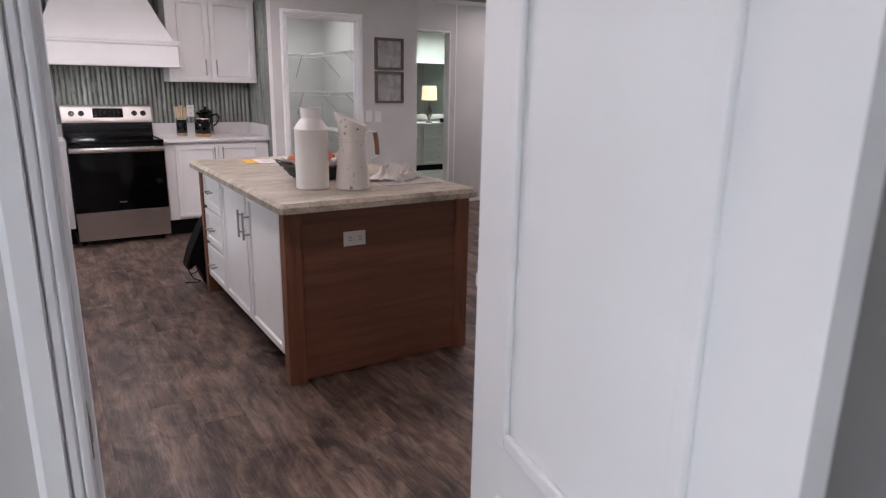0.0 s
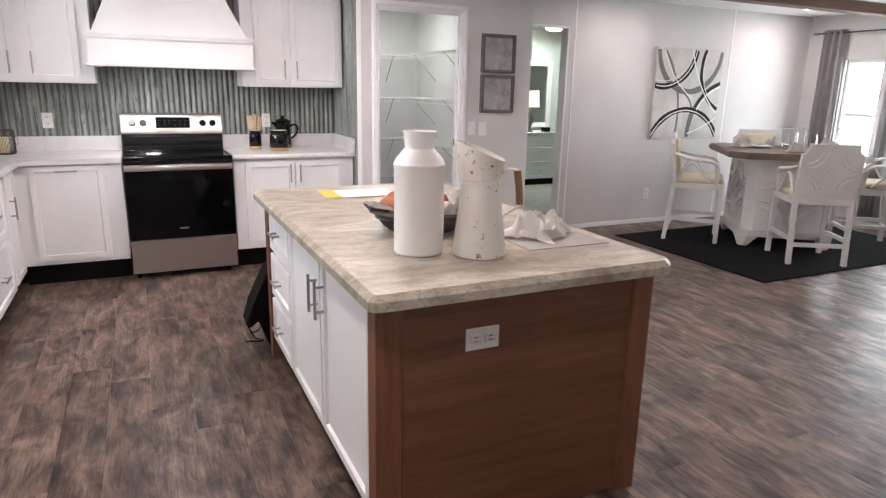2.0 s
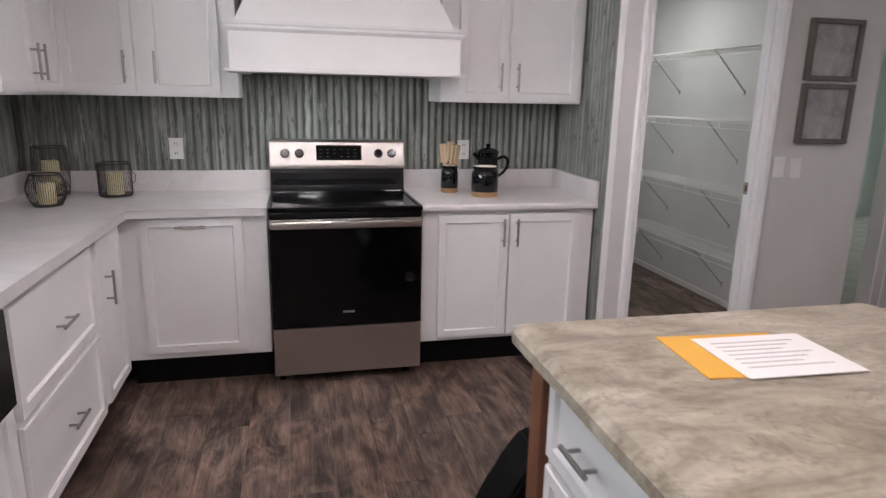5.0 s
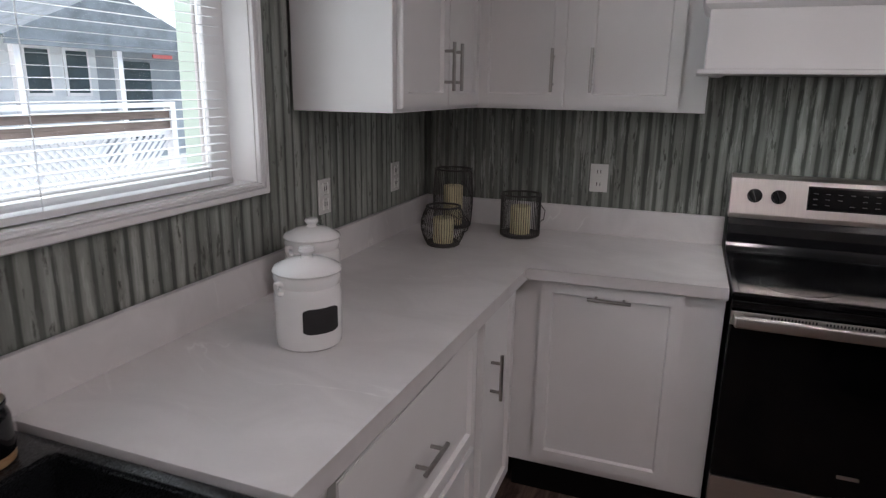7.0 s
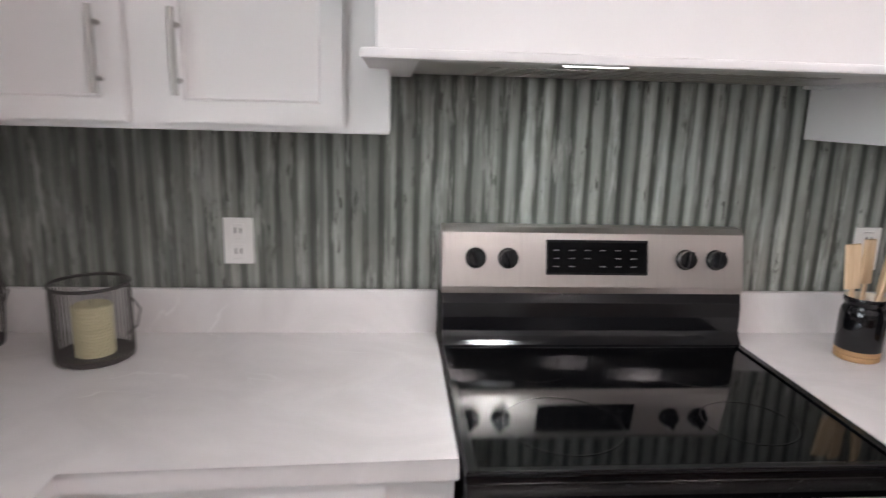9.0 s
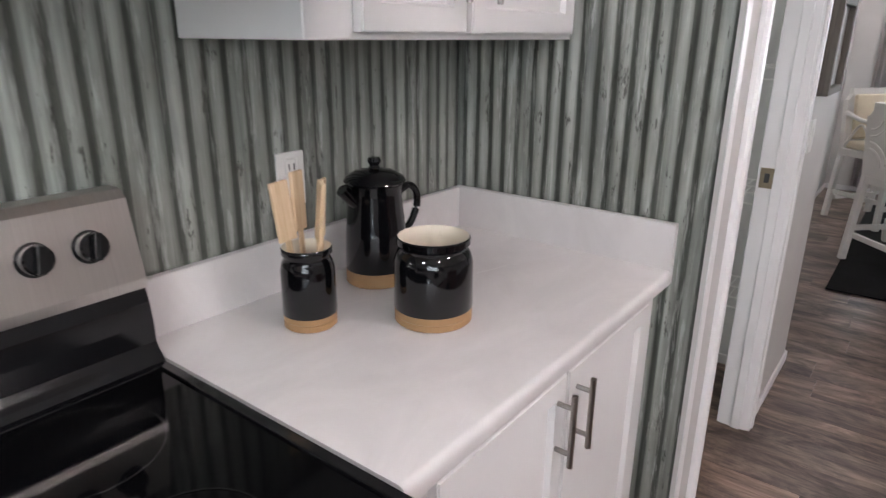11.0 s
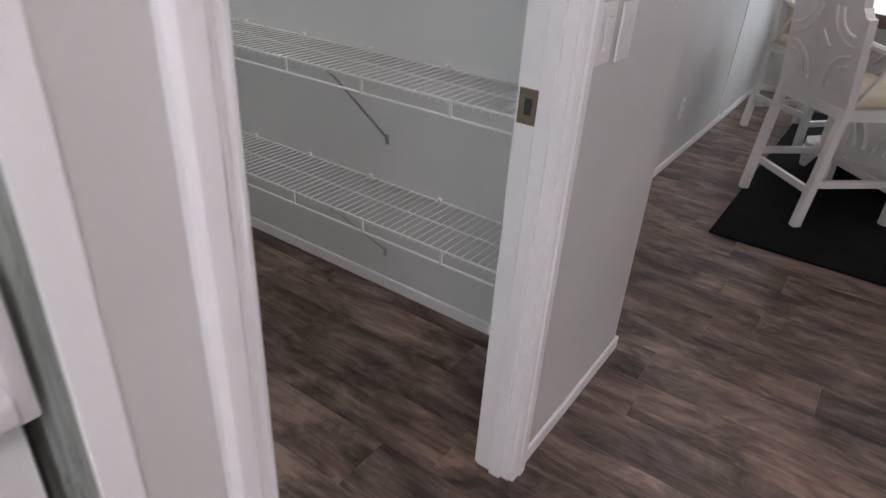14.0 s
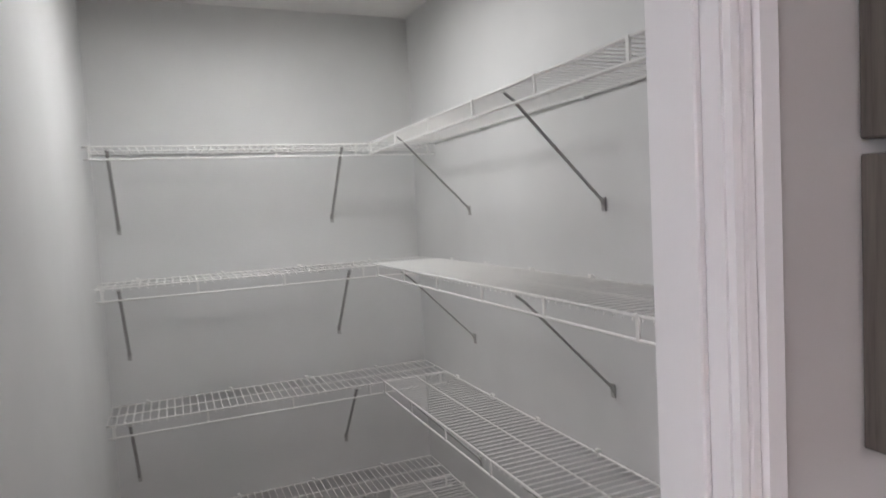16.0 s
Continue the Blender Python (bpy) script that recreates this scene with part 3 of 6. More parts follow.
# entry wall and unseen back room, its west opening made for the added fill
JX0, JX1, EY = 0.146, 0.875, 0.425
wall("wall_entry", [((LX - 0.12, EY, -0.02), (JX0 - 0.02, 0.53, T)), ((JX1 + 0.02, EY, -0.02), (EX, 0.53, T)), ((JX0 - 0.02, EY, 2.0495), (JX1 + 0.02, 0.53, T))], M_WALL,
     "light grey wall round the entry door")
wall("wall_back_room", [((-1.4, -2.3, -0.02), (-1.3, -1.5, T)), ((-1.4, -0.4, -0.02), (-1.3, EY, T)), ((-1.4, -1.5, 2.1), (-1.3, -0.4, T)), ((1.9, -2.3, -0.02), (2.0, EY, T)), ((-1.4, -2.4, -0.02), (2.0, -2.3, T)),
                        ((-1.3, 0.455, -0.02), (LX - 0.12, 0.555, T))], M_WALL, "plain grey wall of the back room")
wall("wall_south", [((2.0, 0.35, -0.02), (EX + 0.12, 0.453, T))], M_WALL, "plain grey wall")
wall("wall_bedroom", [((3.64, 9.6, -0.02), (8.1, 9.7, T)), ((3.53, 8.05, -0.02), (3.64, 9.7, T)), ((8.0, DY + 0.1, -0.02), (8.1, 9.6, T))], M_WALL_BED, "pale grey-green bedroom wall")
solid("ceiling", boxes(((-1.5, -2.4, CEIL), (8.2, 9.8, CEIL + 0.04))), M_CEIL, "white textured ceiling", "ceiling", kind="structure")
solid("floor_slab", boxes(((-1.4, -2.4, -0.12), (8.12, 9.8, -0.021))), M_TOE, "dark sub-floor", "floor", kind="structure")
solid("carpet", boxes(((3.66, DY + 0.06, -0.021), (7.99, 9.6, 0.008))), M_CARPET, "grey bedroom carpet", "floor", kind="structure")
solid("ceiling_beam", boxes(((3.85, 5.0, 2.262), (EX - 0.002, 5.15, CEIL - 0.002)), bevel=0.006), M_BEAM, "dark brown wooden ceiling beam", "beam", kind="structure")


def trim(name, bm, label="white painted trim"):
    return solid(name, bm, M_TRIM, label, "trim", kind="structure")


def baseboard(pairs):
    trim("baseboard", boxes(*pairs, bevel=0.003, seg=1), "white baseboard")


h = 0.048
baseboard([((OR_ + 0.068, PY - 0.011, 0), (3.741, PY - 0.001, h))])
baseboard([((RX - 0.014, PY - 0.011, 0), (OL - 0.066, PY - 0.001, h)), ((RX - 0.014, PY, 0), (RX - 0.004, 5.85, h))])
baseboard([((3.731, PY - 0.011, 0), (3.741, DY - 0.001, h))])
baseboard([((BR_ + 0.06, DY - 0.011, 0), (EX - 0.012, DY - 0.001, h))])
baseboard([((EX - 0.011, 0.57, 0), (EX - 0.001, DY - 0.012, h))])
baseboard([((3.511, PY + 0.1, 0), (3.521, 7.94, h))])
baseboard([((2.272, 7.94, 0), (3.521, 7.95, h))])
baseboard([((2.271, PY + 0.1, 0), (2.281, 7.94, h))])
trim("corner_trim", boxes(((RX - 0.008, PY - 0.004, h), (RX + 0.03, PY - 0.0005, CEIL - 0.001)), bevel=0.0015, seg=1), "flat white corner trim")
for x in (4.51, 6.69):
    trim("wall_batten", boxes(((x - 0.009, DY - 0.005, h), (x + 0.009, DY - 0.001, CEIL)), bevel=0.001, seg=1), "thin white wall batten")


def casing_profile(w=0.062, th=0.019):
    """Moulded casing section: (across, proud)."""
    return [(0, 0), (0, th * 0.6), (w * 0.1, th * 0.75), (w * 0.14, th * 0.75), (w * 0.18, th * 0.35), (w * 0.24, th * 0.7), (w * 0.36, th * 0.8), (w * 0.41, th * 0.4), (w * 0.47, th),
            (w * 0.86, th), (w * 0.93, th * 0.8), (w, th * 0.6), (w, 0)]


def casing(x0, x1, y, z1, side, label, z0=0.0, bottom=False, w=0.062):
    """Casing round an opening in a wall facing side * y."""
    bm = bmesh.new()
    prof = casing_profile(w)
    corners = [(x0, z0, -1, 0), (x0, z1, -1, 1), (x1, z1, 1, 1), (x1, z0, 1, 0)]
    if bottom:
        corners = [(x0, z0, -1, -1), (x0, z1, -1, 1), (x1, z1, 1, 1), (x1, z0, 1, -1)]
    rings = [[bm.verts.new((x + sx * u, y + side * (v + 0.001), z + sz * u)) for u, v in prof] for x, z, sx, sz in corners]
    pairs_ = list(zip(rings, rings[1:])) + ([(rings[-1], rings[0])] if bottom else [])
    for p, q in pairs_:
        for i in range(len(prof) - 1):
            bm.faces.new((p[i], p[i + 1], q[i + 1], q[i]))
    return bm


def door_frame(name, x0, x1, y0, y1, z1, label, stop=0.55, sides=(-1, 1)):
    """Jambs, head, stops and casings of a doorway in a wall between y0 and y1."""
    ob = thing(name, label, "door frame")
    tagged(ob, kind="structure")
    part("jamb", boxes(((x0 - 0.018, y0 - 0.003, 0), (x0, y1 + 0.003, z1))), M_TRIM, ob)
    part("jamb", boxes(((x1, y0 - 0.003, 0), (x1 + 0.018, y1 + 0.003, z1))), M_TRIM, ob)
    part("head", boxes(((x0 - 0.018, y0 - 0.003, z1), (x1 + 0.018, y1 + 0.003, z1 + 0.018))), M_TRIM, ob)
    if stop:
        ym = y0 + (y1 - y0) * stop
        for a, b in (((x0, ym, 0), (x0 + 0.01, ym + 0.032, z1)), ((x1 - 0.01, ym, 0), (x1, ym + 0.032, z1))):
            part("stop", boxes((a, b), bevel=0.002, seg=1), M_TRIM, ob)
        part("stop", boxes(((x0 + 0.01, ym, z1 - 0.01), (x1 - 0.01, ym + 0.032, z1))), M_TRIM, ob)
    for s in sides:
        part("casing", casing(x0 - 0.004, x1 + 0.004, y0 if s < 0 else y1, z1 + 0.004, s, ""), M_TRIM, ob)
    return ob


def strike_plate(parent, x, y, z, face):
    bm = boxes(((x, y - 0.022, z - 0.035), (x + face * 0.002, y + 0.022, z + 0.035)), bevel=0.0008, seg=1)
    p = part("strike_plate", bm, M_BRASS, parent, "worn brass strike plate")
    part("latch_hole", boxes(((x + face * 0.002, y - 0.008, z - 0.016), (x + face * 0.003, y + 0.008, z + 0.016))), M_SLOT, p)


f1 = door_frame("door_frame_1", OL, OR_, PY, PY + 0.09, OT, "white moulded frame of the doorless pantry opening", 0.22)
strike_plate(f1, OR_ - 0.0005, 5.845, 0.98, -1)
door_frame("door_frame_2", BL + 0.02, BR_ - 0.02, DY, DY + 0.1, 2.05, "slim pale frame of the open bedroom doorway", None, (1,))
f3 = door_frame("door_frame_3", JX0, JX1, EY, 0.53, 2.03, "white moulded frame of the entry doorway", sides=(-1,))
strike_plate(f3, JX0 + 0.0005, 0.46, 0.95, 1)

# entry door, swung open
door = thing("door_1", "open white moulded panel door in the entry doorway", "door", pose(JX1 - 0.028, 0.515, 0, 0, 0, -101))
tagged(door, kind="structure")
bm = bmesh.new()
box(bm, (0, 0, 0.012), (0.745, 0.035, 2.02))
part("leaf", bm, M_TRIM, door)
for z0, z1 in ((0.14, 0.65), (0.77, 1.9)):
    for yy in (0.0, 0.035):
        s = -1 if yy == 0 else 1
        bm = bmesh.new()
        for a, b in (((0.135, z0), (0.165, z1)), ((0.58, z0), (0.61, z1)), ((0.165, z0), (0.58, z0 + 0.03)), ((0.165, z1 - 0.03), (0.58, z1))):
            box(bm, (a[0], yy, a[1]), (b[0], yy + s * 0.013, b[1]), 0.0055, 2)
        part("panel_moulding", bm, M_TRIM, door)
# kitchen window
win = thing("window_1", "white kitchen window with horizontal blinds", "window")
tagged(win, kind="structure")
bm = casing(WY0, WY1, 0, WZ1, 1, "", WZ0, True, 0.033)
part("window_frame", bm, M_TRIM, win, m=Matrix(((0, 1, 0, LX + 0.001), (1, 0, 0, 0), (0, 0, 1, 0), (0, 0, 0, 1))))
part("window_reveal", boxes(((LX - 0.12, WY0 - 0.003, WZ0 - 0.01), (LX + 0.002, WY1 + 0.003, WZ0 + 0.004)), ((LX - 0.12, WY1 - 0.004, WZ0), (LX + 0.002, WY1 + 0.003, WZ1)),
                            ((LX - 0.12, WY0 - 0.003, WZ0), (LX + 0.002, WY0 + 0.004, WZ1)), ((LX - 0.12, WY0, WZ1 - 0.004), (LX + 0.002, WY1, WZ1 + 0.003))), M_TRIM, win)
bm = bmesh.new()
xs = LX - 0.115
for a, b in (((WY0, WZ0), (WY0 + 0.05, WZ1)), ((WY1 - 0.085, WZ0), (WY1, WZ1)), ((WY0 + 0.05, WZ0), (WY1 - 0.085, WZ0 + 0.05)), ((WY0 + 0.05, WZ1 - 0.05), (WY1 - 0.085, WZ1)),
             ((WY0 + 0.05, 1.735), (WY1 - 0.085, 1.785))):
    box(bm, (xs, a[0], a[1]), (xs + 0.035, b[0], b[1]), 0.004, 1)
part("sash", bm, M_TRIM, win)
pane = part("pane", boxes(((xs + 0.012, WY0 + 0.05, WZ0 + 0.05), (xs + 0.016, WY1 - 0.085, WZ1 - 0.05))), M_GLASS, win)
pane.visible_shadow = False
blinds = thing("window_blind", "white horizontal slat blind, lowered and open", "blind", pose(LX - 0.045, 0, 0))
slat = boxes(((-0.011, WY0 + 0.02, -0.0005), (0.011, WY1 - 0.07, 0.0005)))
slat_me = finish(slat, "slat", M_BLIND)
z = WZ0 + 0.045
while z < WZ1 - 0.06:
    part("slat", slat_me, M_BLIND, blinds, m=pose(0, 0, z, 0, 3, 0))
    z += 0.0225
part("bottom_rail", boxes(((-0.022, WY0 + 0.02, WZ0 + 0.008), (0.022, WY1 - 0.07, WZ0 + 0.024)), bevel=0.003), M_BLIND, blinds)
part("head_rail", boxes(((-0.028, WY0 + 0.01, WZ1 - 0.05), (0.028, WY1 - 0.01, WZ1 - 0.006)), bevel=0.003), M_BLIND, blinds)
for yy in (WY0 + 0.3, WY0 + 1.0, WY1 - 0.62, WY1 - 0.16):
    part("cord", tube([(0.022, yy, WZ0 + 0.02), (0.022, yy, WZ1 - 0.03)], 0.0012, 5), M_BLIND, blinds)

# dining windows, curtains
for i, (y0, y1) in enumerate(WINS):
    w = thing("window_%d" % (i + 2), "tall white dining window", "window")
    tagged(w, kind="structure")
    bm = bmesh.new()
    for a, b in (((y0, DZ0), (y0 + 0.04, DZ1)), ((y1 - 0.04, DZ0), (y1, DZ1)), ((y0 + 0.04, DZ0), (y1 - 0.04, DZ0 + 0.04)), ((y0 + 0.04, DZ1 - 0.04), (y1 - 0.04, DZ1)),
                 ((y0 + 0.04, 1.22), (y1 - 0.04, 1.26))):
        box(bm, (EX + 0.05, a[0], a[1]), (EX + 0.09, b[0], b[1]), 0.003, 1)
    part("window_frame", bm, M_TRIM, w)
    p = part("pane", boxes(((EX + 0.066, y0 + 0.04, DZ0 + 0.04), (EX + 0.07, y1 - 0.04, DZ1 - 0.04))), M_GLASS, w)
    p.visible_shadow = False
    part("window_sill", boxes(((EX - 0.03, y0 - 0.02, DZ0 - 0.02), (EX + 0.05, y1 + 0.02, DZ0)), bevel=0.004), M_TRIM, w)
    bl = thing("window_blind", "white horizontal slat blind, half lowered", "blind", pose(EX + 0.03, 0, 0), "dining blinds")
    me = finish(boxes(((-0.012, y0 + 0.01, -0.0008), (0.012, y1 - 0.01, 0.0008))), "slat", M_BLIND)
    for k in range(20):
        part("slat", me, M_BLIND, bl, m=pose(0, 0, DZ0 + 0.03 + k * 0.026, 0, -20, 0))


def curtain(y0, y1, seedy):
    c = thing("curtain", "grey fabric grommet curtain hanging from a dark rod", "curtain", pose(EX - 0.075, 0, 0), "dining curtains")
    bm = bmesh.new()
    n, rows = 64, 8
    grid = []
    for j in range(rows + 1):
        z = 0.06 + (2.2 - 0.06) * j / rows
        spread = 1.0 + 0.05 * (1 - j / rows)
        grid.append([])
        for i in range(n + 1):
            u = i / n
            y = (y0 + y1) / 2 + (u - 0.5) * (y1 - y0) * spread
            x = 0.035 * math.sin(u * 2 * math.pi * 3.5 + seedy) + 0.008 * noise.noise((u * 5, z * 1.5, seedy))
            grid[-1].append(bm.verts.new((x, y, z)))
    for a, b in zip(grid, grid[1:]):
        for i in range(n):
            bm.faces.new((a[i], a[i + 1], b[i + 1], b[i]))
    bmesh.ops.solidify(bm, geom=bm.faces[:], thickness=0.003)
    part("cloth", bm, M_CURTAIN, c, smooth=True)
    for k in range(4):
        y = y0 + (y1 - y0) * (k + 0.5) / 4
        ring_ = tube([(0.022 * math.cos(a), y, 2.165 + 0.022 * math.sin(a)) for a in [2 * math.pi * q / 14 for q in range(14)]], 0.004, 6, None, True)
        part("grommet", ring_, M_NICKEL, c, smooth=True)


for i, (a, b) in enumerate(((5.69, 5.97), (5.0, 5.19), (4.18, 4.40))):
    curtain(a, b, i * 1.7)
rod = thing("curtain_rod", "dark metal curtain rod with cage finials", "curtain rod", pose(EX - 0.075, 0, 2.165))
part("pole", tube([(0, 3.2, 0), (0, 6.04, 0)], 0.009, 10), M_DARKWIRE, rod, smooth=True)
bm = bmesh.new()
for k in range(6):
    a = k * math.pi / 3
    tube([(0.022 * math.sin(math.pi * q / 8) * math.cos(a), 6.04 + 0.07 * q / 8, 0.022 * math.sin(math.pi * q / 8) * math.sin(a)) for q in range(9)], 0.002, 5, bm)
part("finial", bm, M_DARKWIRE, rod, smooth=True)
for y in (5.99, 5.21, 4.42):
    part("bracket", tube([(0, y, 0), (0.04, y, -0.004), (0.074, y, -0.004)], 0.005, 6), M_DARKWIRE, rod)

# recessed lights
for x, y in DOWNLIGHTS + DINING_LIGHTS:
    d = thing("recessed_light", "round white recessed ceiling light, switched on", "ceiling light", pose(x, y, CEIL), "recessed lights")
    part("trim_ring", lathe([(0.062, -0.001), (0.088, -0.001), (0.092, -0.006), (0.066, -0.012), (0.062, -0.006)], 28), M_TRIM, d, smooth=True)
    part("lens", lathe([(0.0, -0.004), (0.062, -0.004)], 28), M_LAMP_ON, d)
d = thing("flush_light", "round glowing flush ceiling light in the bedroom", "ceiling light", pose(6.1, 8.9, CEIL))
part("base", lathe([(0.0, -0.001), (0.15, -0.001), (0.15, -0.02), (0.13, -0.022)], 28), M_TRIM, d, smooth=True)
part("dome", lathe([(0.13, -0.02), (0.12, -0.05), (0.08, -0.075), (0.0, -0.085)], 28), M_LAMP_ON, d, smooth=True)
d = thing("flush_light", "round glowing flush ceiling light in the pantry", "ceiling light", pose(2.85, 7.15, CEIL))
part("base", lathe([(0.0, -0.001), (0.12, -0.001), (0.12, -0.02), (0.105, -0.022)], 28), M_TRIM, d, smooth=True)
part("dome", lathe([(0.105, -0.02), (0.08, -0.035), (0.0, -0.042)], 28), M_LAMP_ON, d, smooth=True)


# ---- kitchen cabinets ----
FY, FX = 5.884, -0.345     # cabinet faces: back run, left run


def base_cabinet(name, label, m, w, depth, fronts, toe=0.11, top=0.875):
    """A base unit. Local x runs along the face, -y is the front, face frame at y = 0."""
    c = thing(name, label, "cabinet", m, "kitchen base cabinets")
    part("body", boxes(((0, 0, toe), (w, depth, top))), M_CAB, c)
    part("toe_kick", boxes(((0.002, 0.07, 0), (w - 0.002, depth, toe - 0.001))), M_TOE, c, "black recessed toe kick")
    for kind, x, z, fw, fh, hx, hz, vert in fronts:
        f = part(kind, shaker(fw, fh, deep=0.012), M_CAB, c, m=pose(x, -0.0215, z))
        pull(f, hx, hz, 0.15 if vert else 0.14, vert)
    return c


# back run
base_cabinet("dishwasher_panel_cabinet", "white base cabinet with one wide panel front", pose(-0.3445, FY, 0), 0.6795, 0.584,
             [("door", 0.0945, 0.185, 0.467, 0.685, 0.2335, 0.645, False)], 0.155)
base_cabinet("base_cabinet", "white two-door shaker base cabinet", pose(1.117, FY, 0), 0.965, 0.584,
             [("door", 0.085, 0.175, 0.385, 0.68, 0.352, 0.585, True), ("door", 0.478, 0.175, 0.40, 0.68, 0.035, 0.585, True)], 0.155)
# left run
L = lambda y: pose(FX, y, 0, 0, 0, 90)
base_cabinet("corner_cabinet", "white narrow shaker corner base cabinet", L(5.425), 0.457, 0.575,
             [("door", 0.03, 0.14, 0.36, 0.715, 0.09, 0.495, True)], 0.12)
base_cabinet("drawer_cabinet", "white base cabinet with two deep drawers", L(4.585), 0.838, 0.575,
             [("drawer", 0.03, 0.50, 0.775, 0.35, 0.3875, 0.175, False), ("drawer", 0.03, 0.13, 0.775, 0.35, 0.3875, 0.175, False)], 0.12)
base_cabinet("sink_cabinet", "white two-door cabinet under the black sink", L(3.76), 0.823, 0.575,
             [("door", 0.03, 0.13, 0.375, 0.475, 0.34, 0.38, True), ("door", 0.415, 0.13, 0.375, 0.475, 0.035, 0.38, True)], 0.12, 0.62)
for y0 in (2.92, 2.08, 1.24):
    base_cabinet("base_cabinet", "white two-door shaker base cabinet", L(y0), 0.838, 0.575,
                 [("door", 0.03, 0.13, 0.385, 0.725, 0.35, 0.58, True), ("door", 0.422, 0.13, 0.385, 0.725, 0.035, 0.58, True)], 0.12)


def slab(poly, z0, z1, round_edges, r=0.014):
    """A worktop slab with rolled front edges, given as pairs of corner numbers."""
    bm = prism(poly, z0, z1)
    bm.verts.ensure_lookup_table()
    n = len(poly)
    geom = []
    for i, j in round_edges:
        for k in (i, i + n):
            kk = j if k == i else j + n
            e = bm.edges.get((bm.verts[k], bm.verts[kk]))
            if e:
                geom.append(e)
    bmesh.ops.bevel(bm, geom=geom, offset=r, segments=4, affect="EDGES", profile=0.5)
    return bm


CT = 0.915
SY0, SY1, SX = 3.73, 4.478, -0.895
left_top = thing("worktop", "white marbled laminate corner worktop with a low backsplash", "worktop")
poly = [(LX + 0.004, 1.22), (-0.304, 1.22), (-0.304, SY0), (SX, SY0), (SX, SY1), (-0.304, SY1), (-0.304, 5.843), (0.338, 5.843), (0.338, BY - 0.002), (LX + 0.004, BY - 0.002)]
part("slab", slab(poly, 0.876, CT, [(1, 2), (5, 6), (6, 7)]), M_MARBLE, left_top, smooth=True)
part("backsplash", boxes(((LX + 0.006, BY - 0.021, CT - 0.002), (0.338, BY - 0.003, 1.028)), bevel=0.004), M_MARBLE, left_top)
part("backsplash", boxes(((LX + 0.005, 1.22, CT - 0.002), (LX + 0.023, BY - 0.022, 1.028)), bevel=0.004), M_MARBLE, left_top)
right_top = thing("worktop", "white marbled laminate worktop with backsplash and end splash", "worktop")
poly = [(1.112, 5.843), (2.072, 5.843), (2.072, BY - 0.002), (1.112, BY - 0.002)]
part("slab", slab(poly, 0.876, CT, [(0, 1)]), M_MARBLE, right_top, smooth=True)
part("backsplash", boxes(((1.112, BY - 0.021, CT - 0.002), (2.072, BY - 0.003, 1.028)), bevel=0.004), M_MARBLE, right_top)
part("end_splash", boxes(((2.073, 5.848, 0.878), (2.092, BY - 0.003, 1.028)), bevel=0.002, seg=1), M_MARBLE, right_top)

# farmhouse sink
sink = thing("apron_sink", "black composite farmhouse sink with a deep basin", "sink", pose(0, 0, 0))
bm = boxes(((SX + 0.003, SY0 + 0.004, 0.625), (-0.272, SY1 - 0.004, 0.905)))
bm.normal_update()
top = max(bm.faces, key=lambda q: q.calc_center_median().z)
bmesh.ops.inset_region(bm, faces=[top], thickness=0.05)
for v in top.verts:
    v.co.x += 0.1 if v.co.x < -0.5 else -0.018
inner = bmesh.ops.extrude_face_region(bm, geom=[top])
for v in [g for g in inner["geom"] if isinstance(g, bmesh.types.BMVert)]:
    v.co.z -= 0.23
    v.co.x += 0.015 if v.co.x < -0.5 else -0.015
    v.co.y += 0.015 if v.co.y < 4.1 else -0.015
bmesh.ops.delete(bm, geom=[top], context="FACES")
bmesh.ops.bevel(bm, geom=bm.edges[:], offset=0.006, segments=2, affect="EDGES")
part("basin", bm, M_SINK, sink, smooth=True)
part("drain", lathe([(0.0, 0.676), (0.03, 0.676), (0.042, 0.68), (0.045, 0.677)], 24, at=(-0.53, 4.17, 0.002)), M_STEEL, sink, "steel drain", smooth=True)

# ---- wall cabinets ----
UZ, UT, UF = 1.43, 2.2, 6.155


def wall_cabinet(label, m, w, depth, doors):
    c = thing("wall_cabinet", label, "cabinet", m, "kitchen wall cabinets")
    part("body", boxes(((0, 0, UZ), (w, depth, UT)), bevel=0.002, seg=1), M_CAB, c)
    part("crown", boxes(((-0.004, -0.028, UT), (w + 0.004, depth, UT + 0.05)), bevel=0.01), M_CAB, c)
    for x, dw, hx in doors:
        f = part("door", shaker(dw, UT - UZ - 0.025, rail=0.06, deep=0.012), M_CAB, c, m=pose(x, -0.0215, UZ + 0.012))
        pull(f, hx, 0.125, 0.15, True)
    return c


wall_cabinet("white two-door shaker wall cabinet beside the hood", pose(-0.60, UF, 0), 0.815, 0.322, [(0.012, 0.325, 0.285), (0.395, 0.335, 0.04)])
wall_cabinet("white two-door shaker wall cabinet by the side wall", pose(1.262, UF, 0), 0.823, 0.322, [(0.098, 0.272, 0.232), (0.388, 0.405, 0.04)])
wall_cabinet("white shaker corner wall cabinet with two doors", pose(-0.602, 5.43, 0, 0, 0, 90), 0.722, 0.325, [(0.02, 0.36, 0.325), (0.385, 0.325, 0.035)])
solid("cabinet_filler", boxes(((-0.93, 6.158, UZ), (-0.603, BY - 0.006, UT))), M_CAB, "white blind corner of the wall cabinets", "cabinet")

